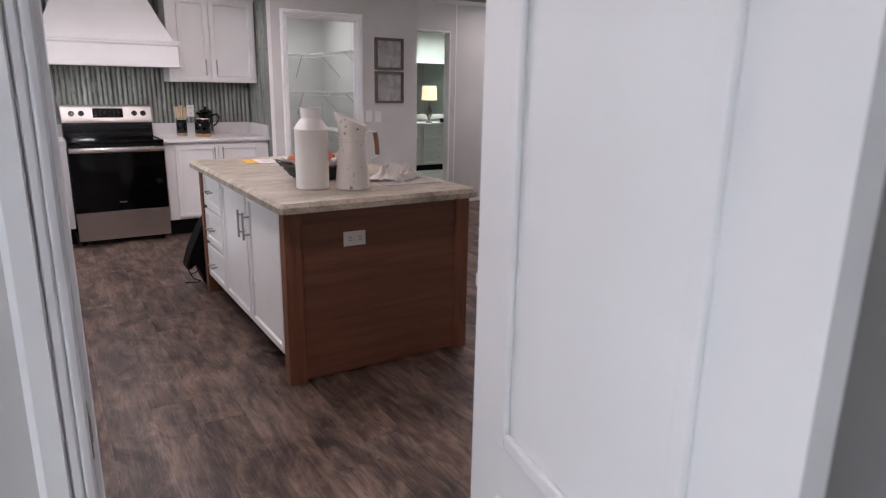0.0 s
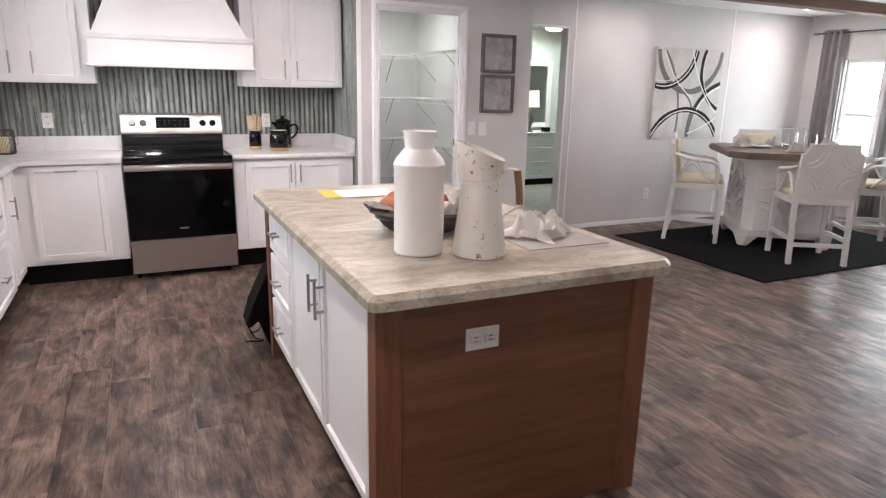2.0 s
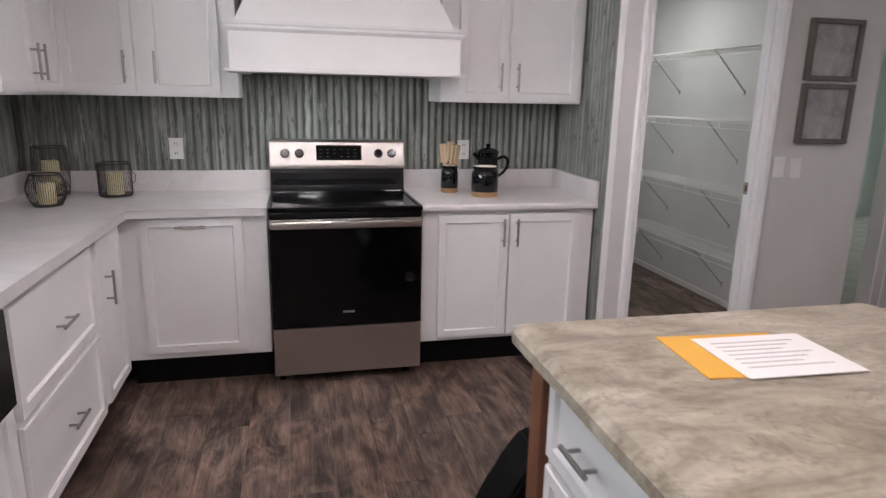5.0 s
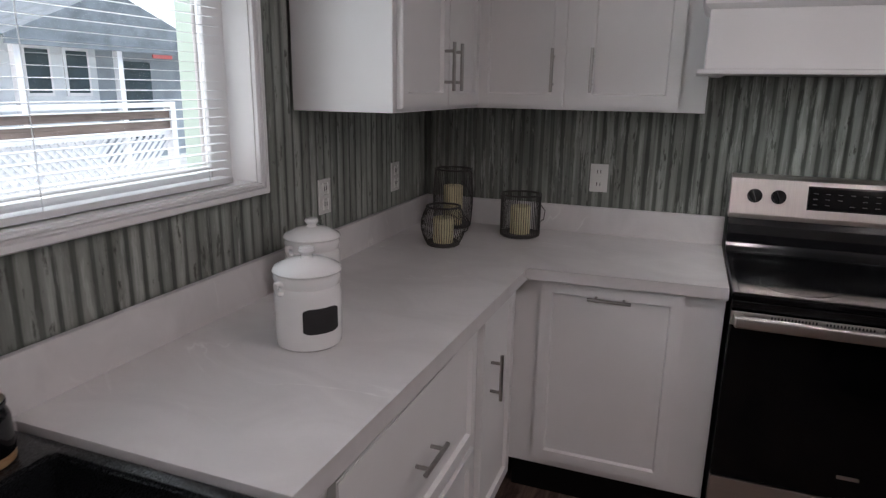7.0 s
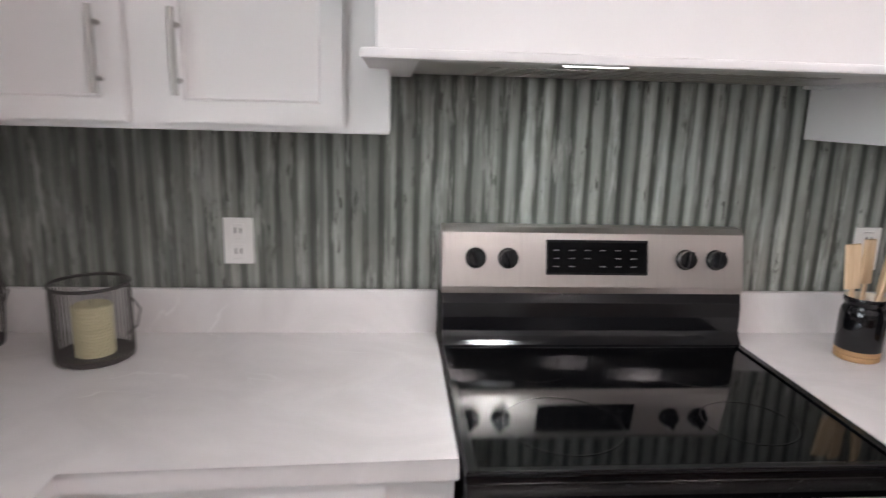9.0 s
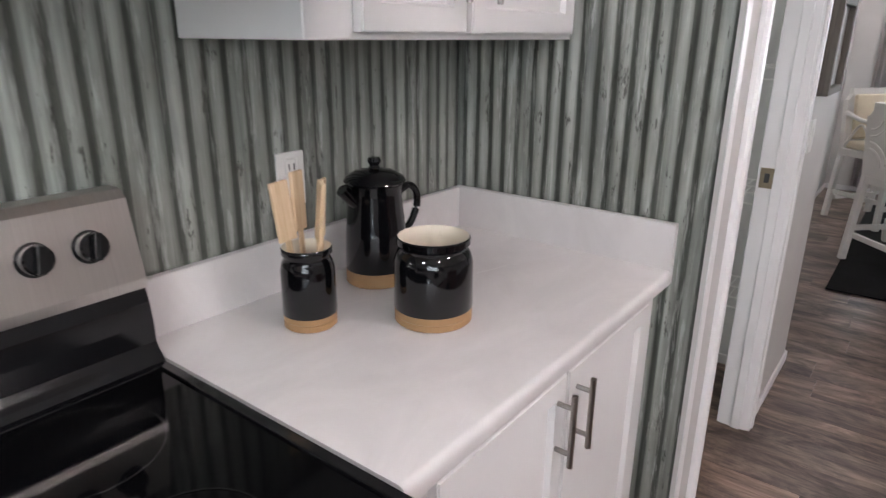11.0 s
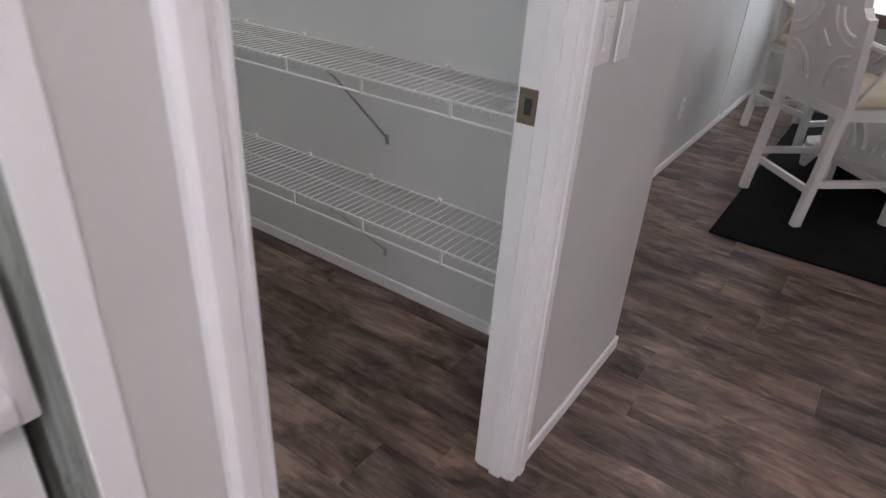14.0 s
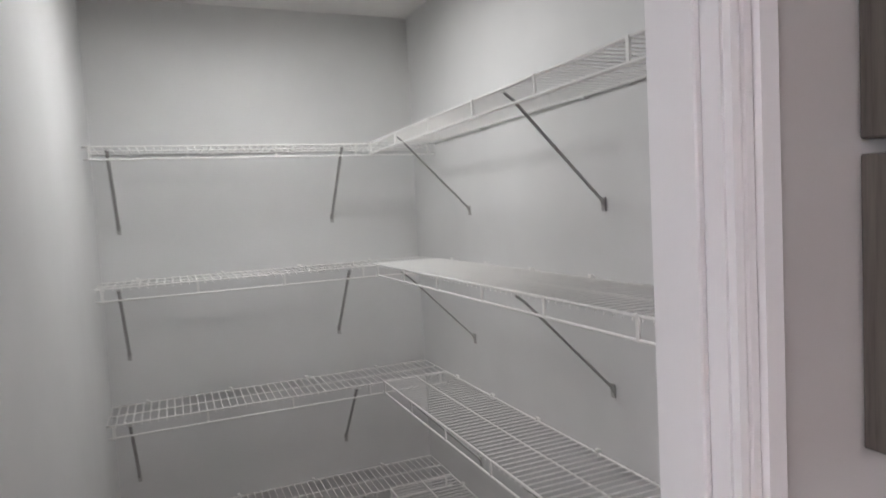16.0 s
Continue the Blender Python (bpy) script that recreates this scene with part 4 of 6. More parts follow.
# ---- range hood ----
hood = thing("range_hood", "white painted flared wooden range hood", "range hood")
hx0, hx1, hy = 0.174, 1.33, 5.885
lip = bmesh.new()
for a, b in (((hx0, hy), (hx1, hy + 0.045)), ((hx0, hy + 0.045), (hx0 + 0.09, BY - 0.01)), ((hx1 - 0.09, hy + 0.045), (hx1, BY - 0.01))):
    box(lip, (*a, 1.553), (*b, 1.568), 0.004, 2)
part("lip", lip, M_CAB, hood)
bm = bmesh.new()
box(bm, (hx0 + 0.022, hy + 0.022, 1.568), (hx1 - 0.022, BY - 0.012, 1.755), 0.002, 1)
part("band", bm, M_CAB, hood)
bm = bmesh.new()
ring = []
for o, z in ((0.02, 1.735), (0.006, 1.75), (0.006, 1.762), (0.0, 1.768), (0.0, 1.782), (0.045, 1.784)):
    ring.append([bm.verts.new(p) for p in ((hx0 + o, BY - 0.011, z), (hx0 + o, hy + o, z), (hx1 - o, hy + o, z), (hx1 - o, BY - 0.011, z))])
for p, q in zip(ring, ring[1:]):
    for i in range(3):
        bm.faces.new((p[i], p[i + 1], q[i + 1], q[i]))
bm.faces.new(ring[0])
bm.faces.new(ring[-1][::-1])
part("crown_moulding", bm, M_CAB, hood)
bm = bmesh.new()
a, b, o = (hx0 + 0.05, hy + 0.05), (hx1 - 0.05, hy + 0.05), 0.001
lo = [bm.verts.new(p) for p in ((a[0], BY - 0.013, 1.782), (a[0], a[1], 1.782), (b[0], b[1], 1.782), (b[0], BY - 0.013, 1.782))]
hi = [bm.verts.new(p) for p in ((0.48, BY - 0.013, CEIL - 0.001), (0.48, 6.16, CEIL - 0.001), (1.0, 6.16, CEIL - 0.001), (1.0, BY - 0.013, CEIL - 0.001))]
for i in range(4):
    bm.faces.new((lo[i], lo[(i + 1) % 4], hi[(i + 1) % 4], hi[i]))
part("chimney", bm, M_CAB, hood)
part("insert", boxes(((hx0 + 0.095, hy + 0.05, 1.5605), (hx1 - 0.095, 6.46, 1.5675))), M_STEEL, hood, "steel hood insert with a lit lamp strip")
part("lamp_lens", boxes(((0.515, 6.0, 1.5588), (0.625, 6.03, 1.5603))), M_STRIP_ON, hood)
bar_me = finish(boxes(((0, 6.12, 1.5585), (0.02, 6.42, 1.5603))), "filter_bar", M_STEEL_V)
for k in range(20):
    part("filter_bar", bar_me, M_STEEL_V, hood, m=pose(0.4 + 0.035 * k, 0, 0))

# ---- range ----
rg = thing("range", "stainless steel and black glass electric range", "range", pose(0.343, 5.80, 0))
RW = 0.762
part("body", boxes(((0.004, 0.045, 0.03), (RW - 0.004, 0.66, 0.895))), M_BLACK, rg)
for x in (0.04, RW - 0.07):
    for y in (0.08, 0.6):
        part("foot", lathe([(0.0, 0), (0.016, 0), (0.016, 0.03), (0, 0.03)], 12, at=(x, y, 0)), M_BLACK, rg)
part("storage_drawer", boxes(((0.004, 0.012, 0.045), (RW - 0.004, 0.044, 0.296)), bevel=0.004), M_STEEL_V, rg, "stainless steel drawer front")
od = part("oven_door", boxes(((0.003, 0.008, 0.302), (RW - 0.003, 0.044, 0.862)), bevel=0.005), M_BLACK_GLASS, rg, "black glass oven door")
bm = bmesh.new()
box(bm, (0.012, -0.034, 0.82), (RW - 0.012, -0.014, 0.857), 0.008, 3)
for v in bm.verts:
    v.co.y -= 0.012 * (1 - ((v.co.x - RW / 2) / (RW / 2)) ** 2)
for x in (0.012, RW - 0.042):
    box(bm, (x, -0.02, 0.823), (x + 0.03, 0.006, 0.853), 0.002, 1)
part("oven_handle", bm, M_STEEL, od, "stainless steel oven handle", smooth=True)
part("door_band", boxes(((0.004, 0.0045, 0.818), (RW - 0.004, 0.0079, 0.862)), bevel=0.001, seg=1), M_STEEL, od, "stainless steel band on the oven door")
slot_me = finish(boxes(((-0.0022, 0.0036, 0.843), (0.0022, 0.0044, 0.857))), "vent_slot", M_SLOT)
for k in range(60):
    if k % 16 < 14:
        part("vent_slot", slot_me, M_SLOT, od, m=pose(0.115 + 0.009 * k, 0, 0))
part("badge", boxes(((RW / 2 - 0.03, 0.0065, 0.372), (RW / 2 + 0.03, 0.0082, 0.384)), bevel=0.0006, seg=1), M_STEEL, od, "small silver maker's badge")
part("sticker", lathe([(0, 0), (0.028, 0), (0.028, 0.001), (0, 0.001)], 24), M_RING, od, "round clear sticker", m=pose(RW - 0.065, 0.0078, 0.55, 90, 0, 0))
part("vent_trim", boxes(((0.004, 0.015, 0.866), (RW - 0.004, 0.05, 0.893)), bevel=0.003), M_BLACK, rg)
ck = part("cooktop", boxes(((0.0, 0.006, 0.895), (RW, 0.60, 0.916)), bevel=0.006, seg=3), M_BLACK_GLASS, rg, "black glass cooktop")
for x, y, r in ((0.2, 0.17, 0.11), (0.56, 0.17, 0.085), (0.2, 0.43, 0.075), (0.56, 0.43, 0.105)):
    part("burner_ring", lathe([(r, 0), (r + 0.003, 0.0), (r + 0.003, 0.0004), (r, 0.0004)], 40), M_RING, ck, m=pose(x, y, 0.9162))
for a, b_ in (((0.003, 0.008), (0.021, 0.592)), ((RW - 0.021, 0.008), (RW - 0.003, 0.592)), ((0.021, 0.008), (RW - 0.021, 0.024)), ((0.021, 0.548), (RW - 0.021, 0.592))):
    part("enamel_rim", boxes(((a[0], a[1], 0.9150), (b_[0], b_[1], 0.9205)), bevel=0.0025), M_GLOSSBLACK, ck, "glossy black enamel rim")
bm = bmesh.new()
sec = [(0.562, 0.9206), (0.570, 0.930), (0.578, 0.938), (0.584, 0.950), (0.584, 0.985), (0.588, 1.02), (0.596, 1.046), (0.672, 1.046), (0.672, 0.9206)]
ra = [bm.verts.new((0.003, y, z)) for y, z in sec]
rb = [bm.verts.new((RW - 0.003, y, z)) for y, z in sec]
for i in range(len(sec)):
    j = (i + 1) % len(sec)
    bm.faces.new((ra[i], ra[j], rb[j], rb[i]))
bm.faces.new(ra)
bm.faces.new(rb[::-1])
part("console_base", bm, M_GLOSSBLACK, rg, "glossy black enamel backguard")
bm = bmesh.new()
sec = [(0.592, 1.044), (0.592, 1.06), (0.62, 1.19), (0.634, 1.203), (0.672, 1.203), (0.672, 1.044)]
ra = [bm.verts.new((0.0, y, z)) for y, z in sec]
rb = [bm.verts.new((RW, y, z)) for y, z in sec]
for i in range(len(sec)):
    j = (i + 1) % len(sec)
    bm.faces.new((ra[i], ra[j], rb[j], rb[i]))
bm.faces.new(ra)
bm.faces.new(rb[::-1])
con = part("console", bm, M_STEEL, rg, "stainless steel control console")
tilt = math.degrees(math.atan2(0.028, 0.13))
CP = pose(0, 0.592, 1.06, -tilt, 0, 0)
part("display_border", boxes(((0.257, -0.0008, 0.030), (0.515, 0.003, 0.117)), bevel=0.0006, seg=1), M_RING, con, "pale border round the display", m=CP)
disp = part("display", boxes(((0.262, -0.002, 0.035), (0.51, 0.004, 0.112)), bevel=0.001, seg=1), M_BLACK_GLASS, con, "black display panel", m=CP)
for row in range(3):
    for k in range(6):
        if (row, k) in ((0, 2), (1, 3)):
            continue
        part("display_mark", boxes(((0.275 + 0.039 * k, -0.0026, 0.05 + 0.02 * row), (0.29 + 0.039 * k, -0.0021, 0.0522 + 0.02 * row))), M_MARK, con, m=CP)
for x in (0.083, 0.163, 0.612, 0.69):
    bm = lathe([(0.0, 0.022), (0.019, 0.022), (0.022, 0.019), (0.023, 0.004), (0.026, 0.0), (0, 0)], 28)
    box(bm, (-0.006, -0.021, 0.0215), (0.006, 0.021, 0.034), 0.0025, 2)
    part("knob", bm, M_GLOSSBLACK, con, "round black knob with a grip bar", m=CP @ pose(x, -0.0005, 0.07, 90, 0, 0) @ pose(0, 0, 0, 0, 0, 20 if x < 0.4 else -12))


# ---- outlets and switches ----


def outlet(m, label="white duplex outlet on the tin wall", sw=False):
    o = thing("light_switch" if sw else "outlet", label, "switch" if sw else "outlet", m, "wall plates")
    part("plate", boxes(((-0.036, -0.006, -0.058), (0.036, 0, 0.058)), bevel=0.002), M_OUTLET, o)
    if sw:
        part("rocker", boxes(((-0.016, -0.0095, -0.032), (0.016, -0.0062, 0.032)), bevel=0.0015, seg=1), M_OUTLET, o)
    else:
        for z in (-0.026, 0.026):
            s = part("socket", boxes(((-0.015, -0.0085, z - 0.019), (0.015, -0.0062, z + 0.019)), bevel=0.004), M_OUTLET, o)
            part("slots", boxes(((-0.008, -0.0092, z - 0.006), (-0.005, -0.0086, z + 0.008)), ((0.005, -0.0092, z - 0.006), (0.008, -0.0086, z + 0.008))), M_SLOT, s)
    return o


outlet(pose(-0.158, BY + 0.002, 1.148))
outlet(pose(1.487, BY + 0.002, 1.146))
outlet(pose(LX - 0.002, 5.60, 1.147, 0, 0, 90))
outlet(pose(LX - 0.002, 6.15, 1.147, 0, 0, 90))
outlet(pose(3.142, PY - 0.001, 1.112), "white rocker light switch beside the pantry", True)
outlet(pose(3.252, PY - 0.001, 1.104), "white rocker light switch beside the pantry", True)
outlet(pose(5.63, DY - 0.001, 0.335), "white duplex outlet low on the dining wall")

# ---- island ----
isl = thing("kitchen_island", "kitchen island with white doors and brown wood end panels", "kitchen island")
ix0, ix1, iy0, iy1 = 1.035, 2.058, 2.295, 4.06
part("carcass", boxes(((1.062, iy0 + 0.03, 0.12), (ix1 - 0.03, iy1 - 0.03, 0.868))), M_CAB, isl)
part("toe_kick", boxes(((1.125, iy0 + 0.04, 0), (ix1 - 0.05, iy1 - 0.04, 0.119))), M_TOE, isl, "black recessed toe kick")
part("end_panel", boxes(((ix0 + 0.02, iy0 + 0.012, 0.012), (ix1 - 0.02, iy0 + 0.03, 0.868))), M_WALNUT_H, isl, "reddish brown wood panel")
part("end_panel", boxes(((ix0 + 0.02, iy1 - 0.03, 0.012), (ix1 - 0.02, iy1 - 0.012, 0.868))), M_WALNUT_H, isl, "reddish brown wood panel")
part("back_panel", boxes(((ix1 - 0.03, iy0 + 0.03, 0.012), (ix1 - 0.012, iy1 - 0.03, 0.868))), M_WALNUT_H, isl, "reddish brown wood panel")
for x0, y0 in ((ix0, iy0), (ix1 - 0.085, iy0), (ix0, iy1 - 0.07), (ix1 - 0.085, iy1 - 0.07)):
    part("post", boxes(((x0, y0, 0), (x0 + 0.085, y0 + 0.07, 0.87)), bevel=0.004), M_WALNUT_V, isl, "reddish brown wood corner post")


def island_front(kind, ya, yb, z0, z1, hx, hz, vert):
    f = part(kind, shaker(yb - ya, z1 - z0, rail=0.05, deep=0.012), M_CAB, isl, m=pose(1.039, yb, z0, 0, 0, -90))
    pull(f, hx, hz, 0.15 if vert else 0.12, vert)


for z0, z1 in ((0.63, 0.855), (0.385, 0.605), (0.135, 0.36)):
    island_front("drawer", 3.51, 3.96, z0, z1, 0.21, (z1 - z0) / 2, False)
island_front("door", 2.945, 3.49, 0.135, 0.855, 0.505, 0.55, True)
island_front("door", 2.38, 2.93, 0.135, 0.855, 0.04, 0.55, True)
top = thing("island_worktop", "beige and grey stone-patterned laminate island worktop", "worktop")
bm = prism([(0.988, 2.215), (1.008, 2.195), (2.024, 2.195), (2.064, 2.235), (2.064, 4.08), (2.034, 4.11), (1.008, 4.11), (0.988, 4.09)], 0.87, CT)
bm.verts.ensure_lookup_table()
tops = [e for e in bm.edges if all(v.co.z > 0.9 for v in e.verts)]
bmesh.ops.bevel(bm, geom=tops, offset=0.018, segments=1, affect="EDGES")
part("slab", bm, M_STONE, top)
o = outlet(pose(1.388, iy0 + 0.0115, 0.702, 0, 90, 0), "white horizontal duplex outlet on the island end panel")

# ---- things on the island ----
IT = CT + 0.0005
can = thing("milk_can_vase", "tall white milk can vase with a narrow neck", "vase", pose(1.297, 2.603, IT) @ Matrix.Diagonal((0.94, 0.94, 1.0, 1)))
part("body", lathe([(0, 0), (0.084, 0), (0.088, 0.004), (0.088, 0.285), (0.09, 0.288), (0.09, 0.296), (0.087, 0.299), (0.082, 0.312), (0.058, 0.338), (0.052, 0.345)], 48), M_CAN, can, smooth=True)
part("neck", lathe([(0.052, 0.345), (0.051, 0.35), (0.055, 0.392), (0.058, 0.4), (0.054, 0.401), (0.049, 0.392), (0.046, 0.345), (0.0, 0.33)], 48), M_CAN, can, smooth=True)

pit = thing("enamel_pitcher", "chipped white enamel pitcher with a wooden grip", "pitcher", pose(1.475, 2.506, IT, 0, 0, -30))
bm = lathe([(0, 0), (0.086, 0), (0.089, 0.004), (0.078, 0.11), (0.064, 0.235), (0.066, 0.238), (0.0655, 0.243), (0.063, 0.246), (0.065, 0.249), (0.0645, 0.255), (0.062, 0.258), (0.066, 0.29),
            (0.074, 0.33), (0.076, 0.345), (0.073, 0.345), (0.062, 0.29), (0.058, 0.25), (0.07, 0.11), (0.08, 0.008), (0, 0.006)], 48)
for v in bm.verts:
    if v.co.z > 0.26:
        k = (v.co.z - 0.26) / 0.085
        a = -v.co.x / 0.075
        v.co.z += k * 0.032 * a
        v.co.x -= k * 0.012 * max(0.0, a) ** 2
part("body", bm, M_ENAMEL, pit, smooth=True)
hd = part("handle", tube(curve([(0.062, 0, 0.27), (0.085, 0, 0.285), (0.112, 0, 0.283), (0.116, 0, 0.275)]), 0.005, 8), M_ENAMEL, pit, smooth=True)
part("handle_bracket", tube(curve([(0.128, 0, 0.175), (0.125, 0, 0.165), (0.1, 0, 0.15), (0.073, 0, 0.13)]), 0.005, 8), M_ENAMEL, pit, smooth=True)
part("grip", tube([(0.116, 0, 0.282), (0.124, 0, 0.23), (0.128, 0, 0.172)], 0.012, 12), M_HANDLE_WOOD, hd, "brown wooden grip", smooth=True)


def cloth(name, label, m, sx, sy, height, seed, material, category, n=34, folds=2.4, parent=None):
    """A crumpled cloth lying on a surface."""
    bm = bmesh.new()
    grid = []
    for j in range(n + 1):
        row = []
        for i in range(n + 1):
            u, v = i / n - 0.5, j / n - 0.5
            p = Vector((u * folds + seed, v * folds * 0.9, seed * 0.7))
            w = noise.noise(p * 2.2) * 0.5 + noise.noise(p * 4.7) * 0.28
            r = abs(noise.noise(p * 3.1 + Vector((5, 2, 1))))
            edge = max(0.0, 1 - (abs(u) * 1.9) ** 3) * max(0.0, 1 - (abs(v) * 1.9) ** 3)
            z = 0.004 + height * edge * max(0.0, 0.45 + w + 0.5 * (0.4 - r))
            row.append(bm.verts.new((u * sx + 0.12 * sx * noise.noise(p * 1.7 + Vector((9, 0, 0))), v * sy + 0.12 * sy * noise.noise(p * 1.7 + Vector((0, 9, 0))), z)))
        grid.append(row)
    for a, b in zip(grid, grid[1:]):
        for i in range(n):
            bm.faces.new((a[i], a[i + 1], b[i + 1], b[i]))
    bmesh.ops.solidify(bm, geom=bm.faces[:], thickness=0.002)
    if parent:
        return part(name, bm, material, parent, label, m, True)
    return solid(name, bm, material, label, category, m, True)


mat_poly = boxes(((0, 0, 0), (0.34, 0.46, 0.003)), bevel=0.001, seg=1)
solid("placemat", mat_poly, M_MAT, "grey woven rectangular placemat on the island", "placemat", pose(1.655, 2.476, IT, 0, 0, -1))
cloth("napkin", "crumpled off-white linen napkin on the placemat", pose(1.815, 2.665, IT + 0.003, 0, 0, 35), 0.27, 0.2, 0.115, 3.3, M_NAPKIN, "napkin", folds=2.5)

bowl = thing("bread_basket", "black oval basket with bread rolls and cloth", "basket", pose(1.435, 2.905, IT, 0, 0, -30) @ Matrix.Diagonal((1.1, 1.1, 1.1, 1)))
bm = lathe([(0, 0.002), (0.085, 0.0), (0.115, 0.02), (0.15, 0.075), (0.156, 0.078), (0.15, 0.082), (0.143, 0.078), (0.108, 0.026), (0.08, 0.01), (0, 0.01)], 48)
for v in bm.verts:
    v.co.x *= 1.18
part("basin", bm, M_DARKWIRE, bowl, smooth=True)
bm = bmesh.new()
for k in range(4):
    r, z = 0.098 + 0.018 * k, 0.012 + 0.02 * k
    tube([(1.18 * (r + 0.003 * math.sin(20 * a)) * math.cos(a), (r + 0.003 * math.sin(20 * a)) * math.sin(a), z) for a in [2 * math.pi * q / 60 for q in range(60)]], 0.005, 6, bm, True)
part("weave", bm, M_DARKWIRE, bowl, smooth=True)
bm = bmesh.new()
for s in (-1, 1):
    tube([(s * 0.17 + s * 0.03 * math.sin(math.pi * q / 8), -0.05 + 0.1 * q / 8, 0.078 + 0.012 * math.sin(math.pi * q / 8)) for q in range(9)], 0.005, 6, bm)
part("handle", bm, M_DARKWIRE, bowl, smooth=True)


def loaf(m, ln, r, seed, twist=5):
    bm = bmesh.new()
    n, sg = 22, 16
    rings = []
    for i in range(n + 1):
        u = i / n
        rr = r * math.sin(math.pi * min(1, max(0, u * 0.94 + 0.03))) ** 0.55 * (1 + 0.16 * math.sin(u * math.pi * 2 * twist))
        bend = 0.3 * ln * (u - 0.5) ** 2
        rings.append([bm.verts.new(((u - 0.5) * ln, bend + rr * math.cos(2 * math.pi * k / sg), rr * 0.85 + rr * 0.85 * math.sin(2 * math.pi * k / sg))) for k in range(sg)])
    for p, q in zip(rings, rings[1:]):
        for k in range(sg):
            j = (k + 1) % sg
            bm.faces.new((p[k], p[j], q[j], q[k]))
    bm.faces.new(rings[0][::-1])
    bm.faces.new(rings[-1])
    return solid("bread_roll", bm, M_BREAD, "glossy brown baked bread roll in the basket", "bread", m, True, group="bread rolls")


loaf(pose(1.360, 2.955, IT + 0.065, 0, -8, 25), 0.2, 0.044, 1)
loaf(pose(1.385, 2.865, IT + 0.06, 0, 0, -20), 0.18, 0.042, 2)
loaf(pose(1.425, 2.985, IT + 0.115, 0, -60, 10), 0.17, 0.036, 3)
loaf(pose(1.500, 2.905, IT + 0.065, 0, 8, 60), 0.17, 0.042, 4)
cloth("napkin", "white linen cloth tucked into the bread basket", pose(1.555, 2.895, IT + 0.07, 8, -22, 40), 0.19, 0.17, 0.09, 7.9, M_NAPKIN, "napkin", folds=1.9)
cloth("napkin", "grey linen cloth hanging over the basket edge", pose(1.290, 2.920, IT + 0.085, 0, 16, 10), 0.15, 0.13, 0.03, 5.1, M_MAT, "napkin", folds=1.2)
env = thing("envelope", "yellow paper envelope lying on the island", "envelope", pose(1.455, 3.82, IT, 0, 0, -4))
part("sheet", boxes(((-0.17, -0.115, 0), (0.12, 0.115, 0.003)), bevel=0.001, seg=1), M_ENVELOPE, env)
pp = thing("paper_sheets", "stack of printed white paper sheets on an envelope", "paper", pose(1.50, 3.80, IT + 0.0035, 0, 0, -2))
part("sheet", boxes(((-0.14, -0.108, 0), (0.14, 0.108, 0.002))), M_PAPER, pp)
for k in range(7):
    part("print_bar", boxes(((-0.11, 0.07 - 0.022 * k, 0.0021), (0.1 - 0.03 * (k % 3), 0.075 - 0.022 * k, 0.0024))), M_INK, pp)

# backpack behind the island
bag = thing("backpack", "black nylon backpack slumped behind the island end", "bag", pose(1.06, 4.205, 0))
outline = [(0.25, 0.0), (0.0, 0.0), (-0.025, 0.03), (-0.055, 0.16), (-0.075, 0.2), (-0.115, 0.125), (-0.142, 0.15), (-0.105, 0.26), (-0.055, 0.37), (-0.012, 0.46), (0.04, 0.52), (0.2, 0.5), (0.26, 0.3)]
bm = prism(outline, -0.085, 0.085)
bmesh.ops.bevel(bm, geom=bm.edges[:], offset=0.012, segments=2, affect="EDGES")
for v in bm.verts:
    v.co = Vector((v.co.x, -v.co.z + 0.012 * noise.noise(v.co * 9), v.co.y))
part("sack", bm, M_BAG, bag, smooth=True)
part("front_pocket", box(bmesh.new(), (0.06, 0.07, 0.03), (0.22, 0.12, 0.27), 0.024, 3), M_BAG, bag, smooth=True)
part("strap", tube(curve([(-0.125, -0.04, 0.13), (-0.1, -0.03, 0.095), (-0.06, -0.02, 0.11), (-0.045, -0.02, 0.16)]), 0.006, 6, flat=0.5), M_BAG, bag, smooth=True)
part("strap", tube(curve([(-0.12, -0.04, 0.12), (-0.09, -0.03, 0.06), (-0.045, 0.0, 0.03), (-0.05, 0.04, 0.007), (-0.13, 0.07, 0.006)]), 0.007, 6, flat=0.5), M_BAG, bag, smooth=True)

# ---- things on the worktops ----


def crock(name, label, m, r, h, category="jar"):
    c = thing(name, label, category, m, "black glazed pottery")
    part("base_band", lathe([(0, 0), (r - 0.003, 0), (r, 0.003), (r, 0.012), (r - 0.002, 0.014), (r, 0.016), (r, h * 0.17)], 44), M_CLAY, c, "bare tan clay band", smooth=True)
    part("body", lathe([(r, h * 0.17), (r + 0.001, h * 0.18), (r, h * 0.72), (r * 0.93, h * 0.82), (r * 0.86, h * 0.86), (r * 0.88, h * 0.9), (r * 0.93, h * 0.92), (r * 0.93, h * 0.985),
                        (r * 0.9, h)], 44), M_GLAZE, c, smooth=True)
    part("lining", lathe([(r * 0.9, h), (r * 0.86, h * 0.98), (r * 0.84, h * 0.86), (r * 0.9, h * 0.7), (r * 0.9, h * 0.2), (0, h * 0.15)], 44), M_CREAM, c, "cream glazed inside", smooth=True)
    return c


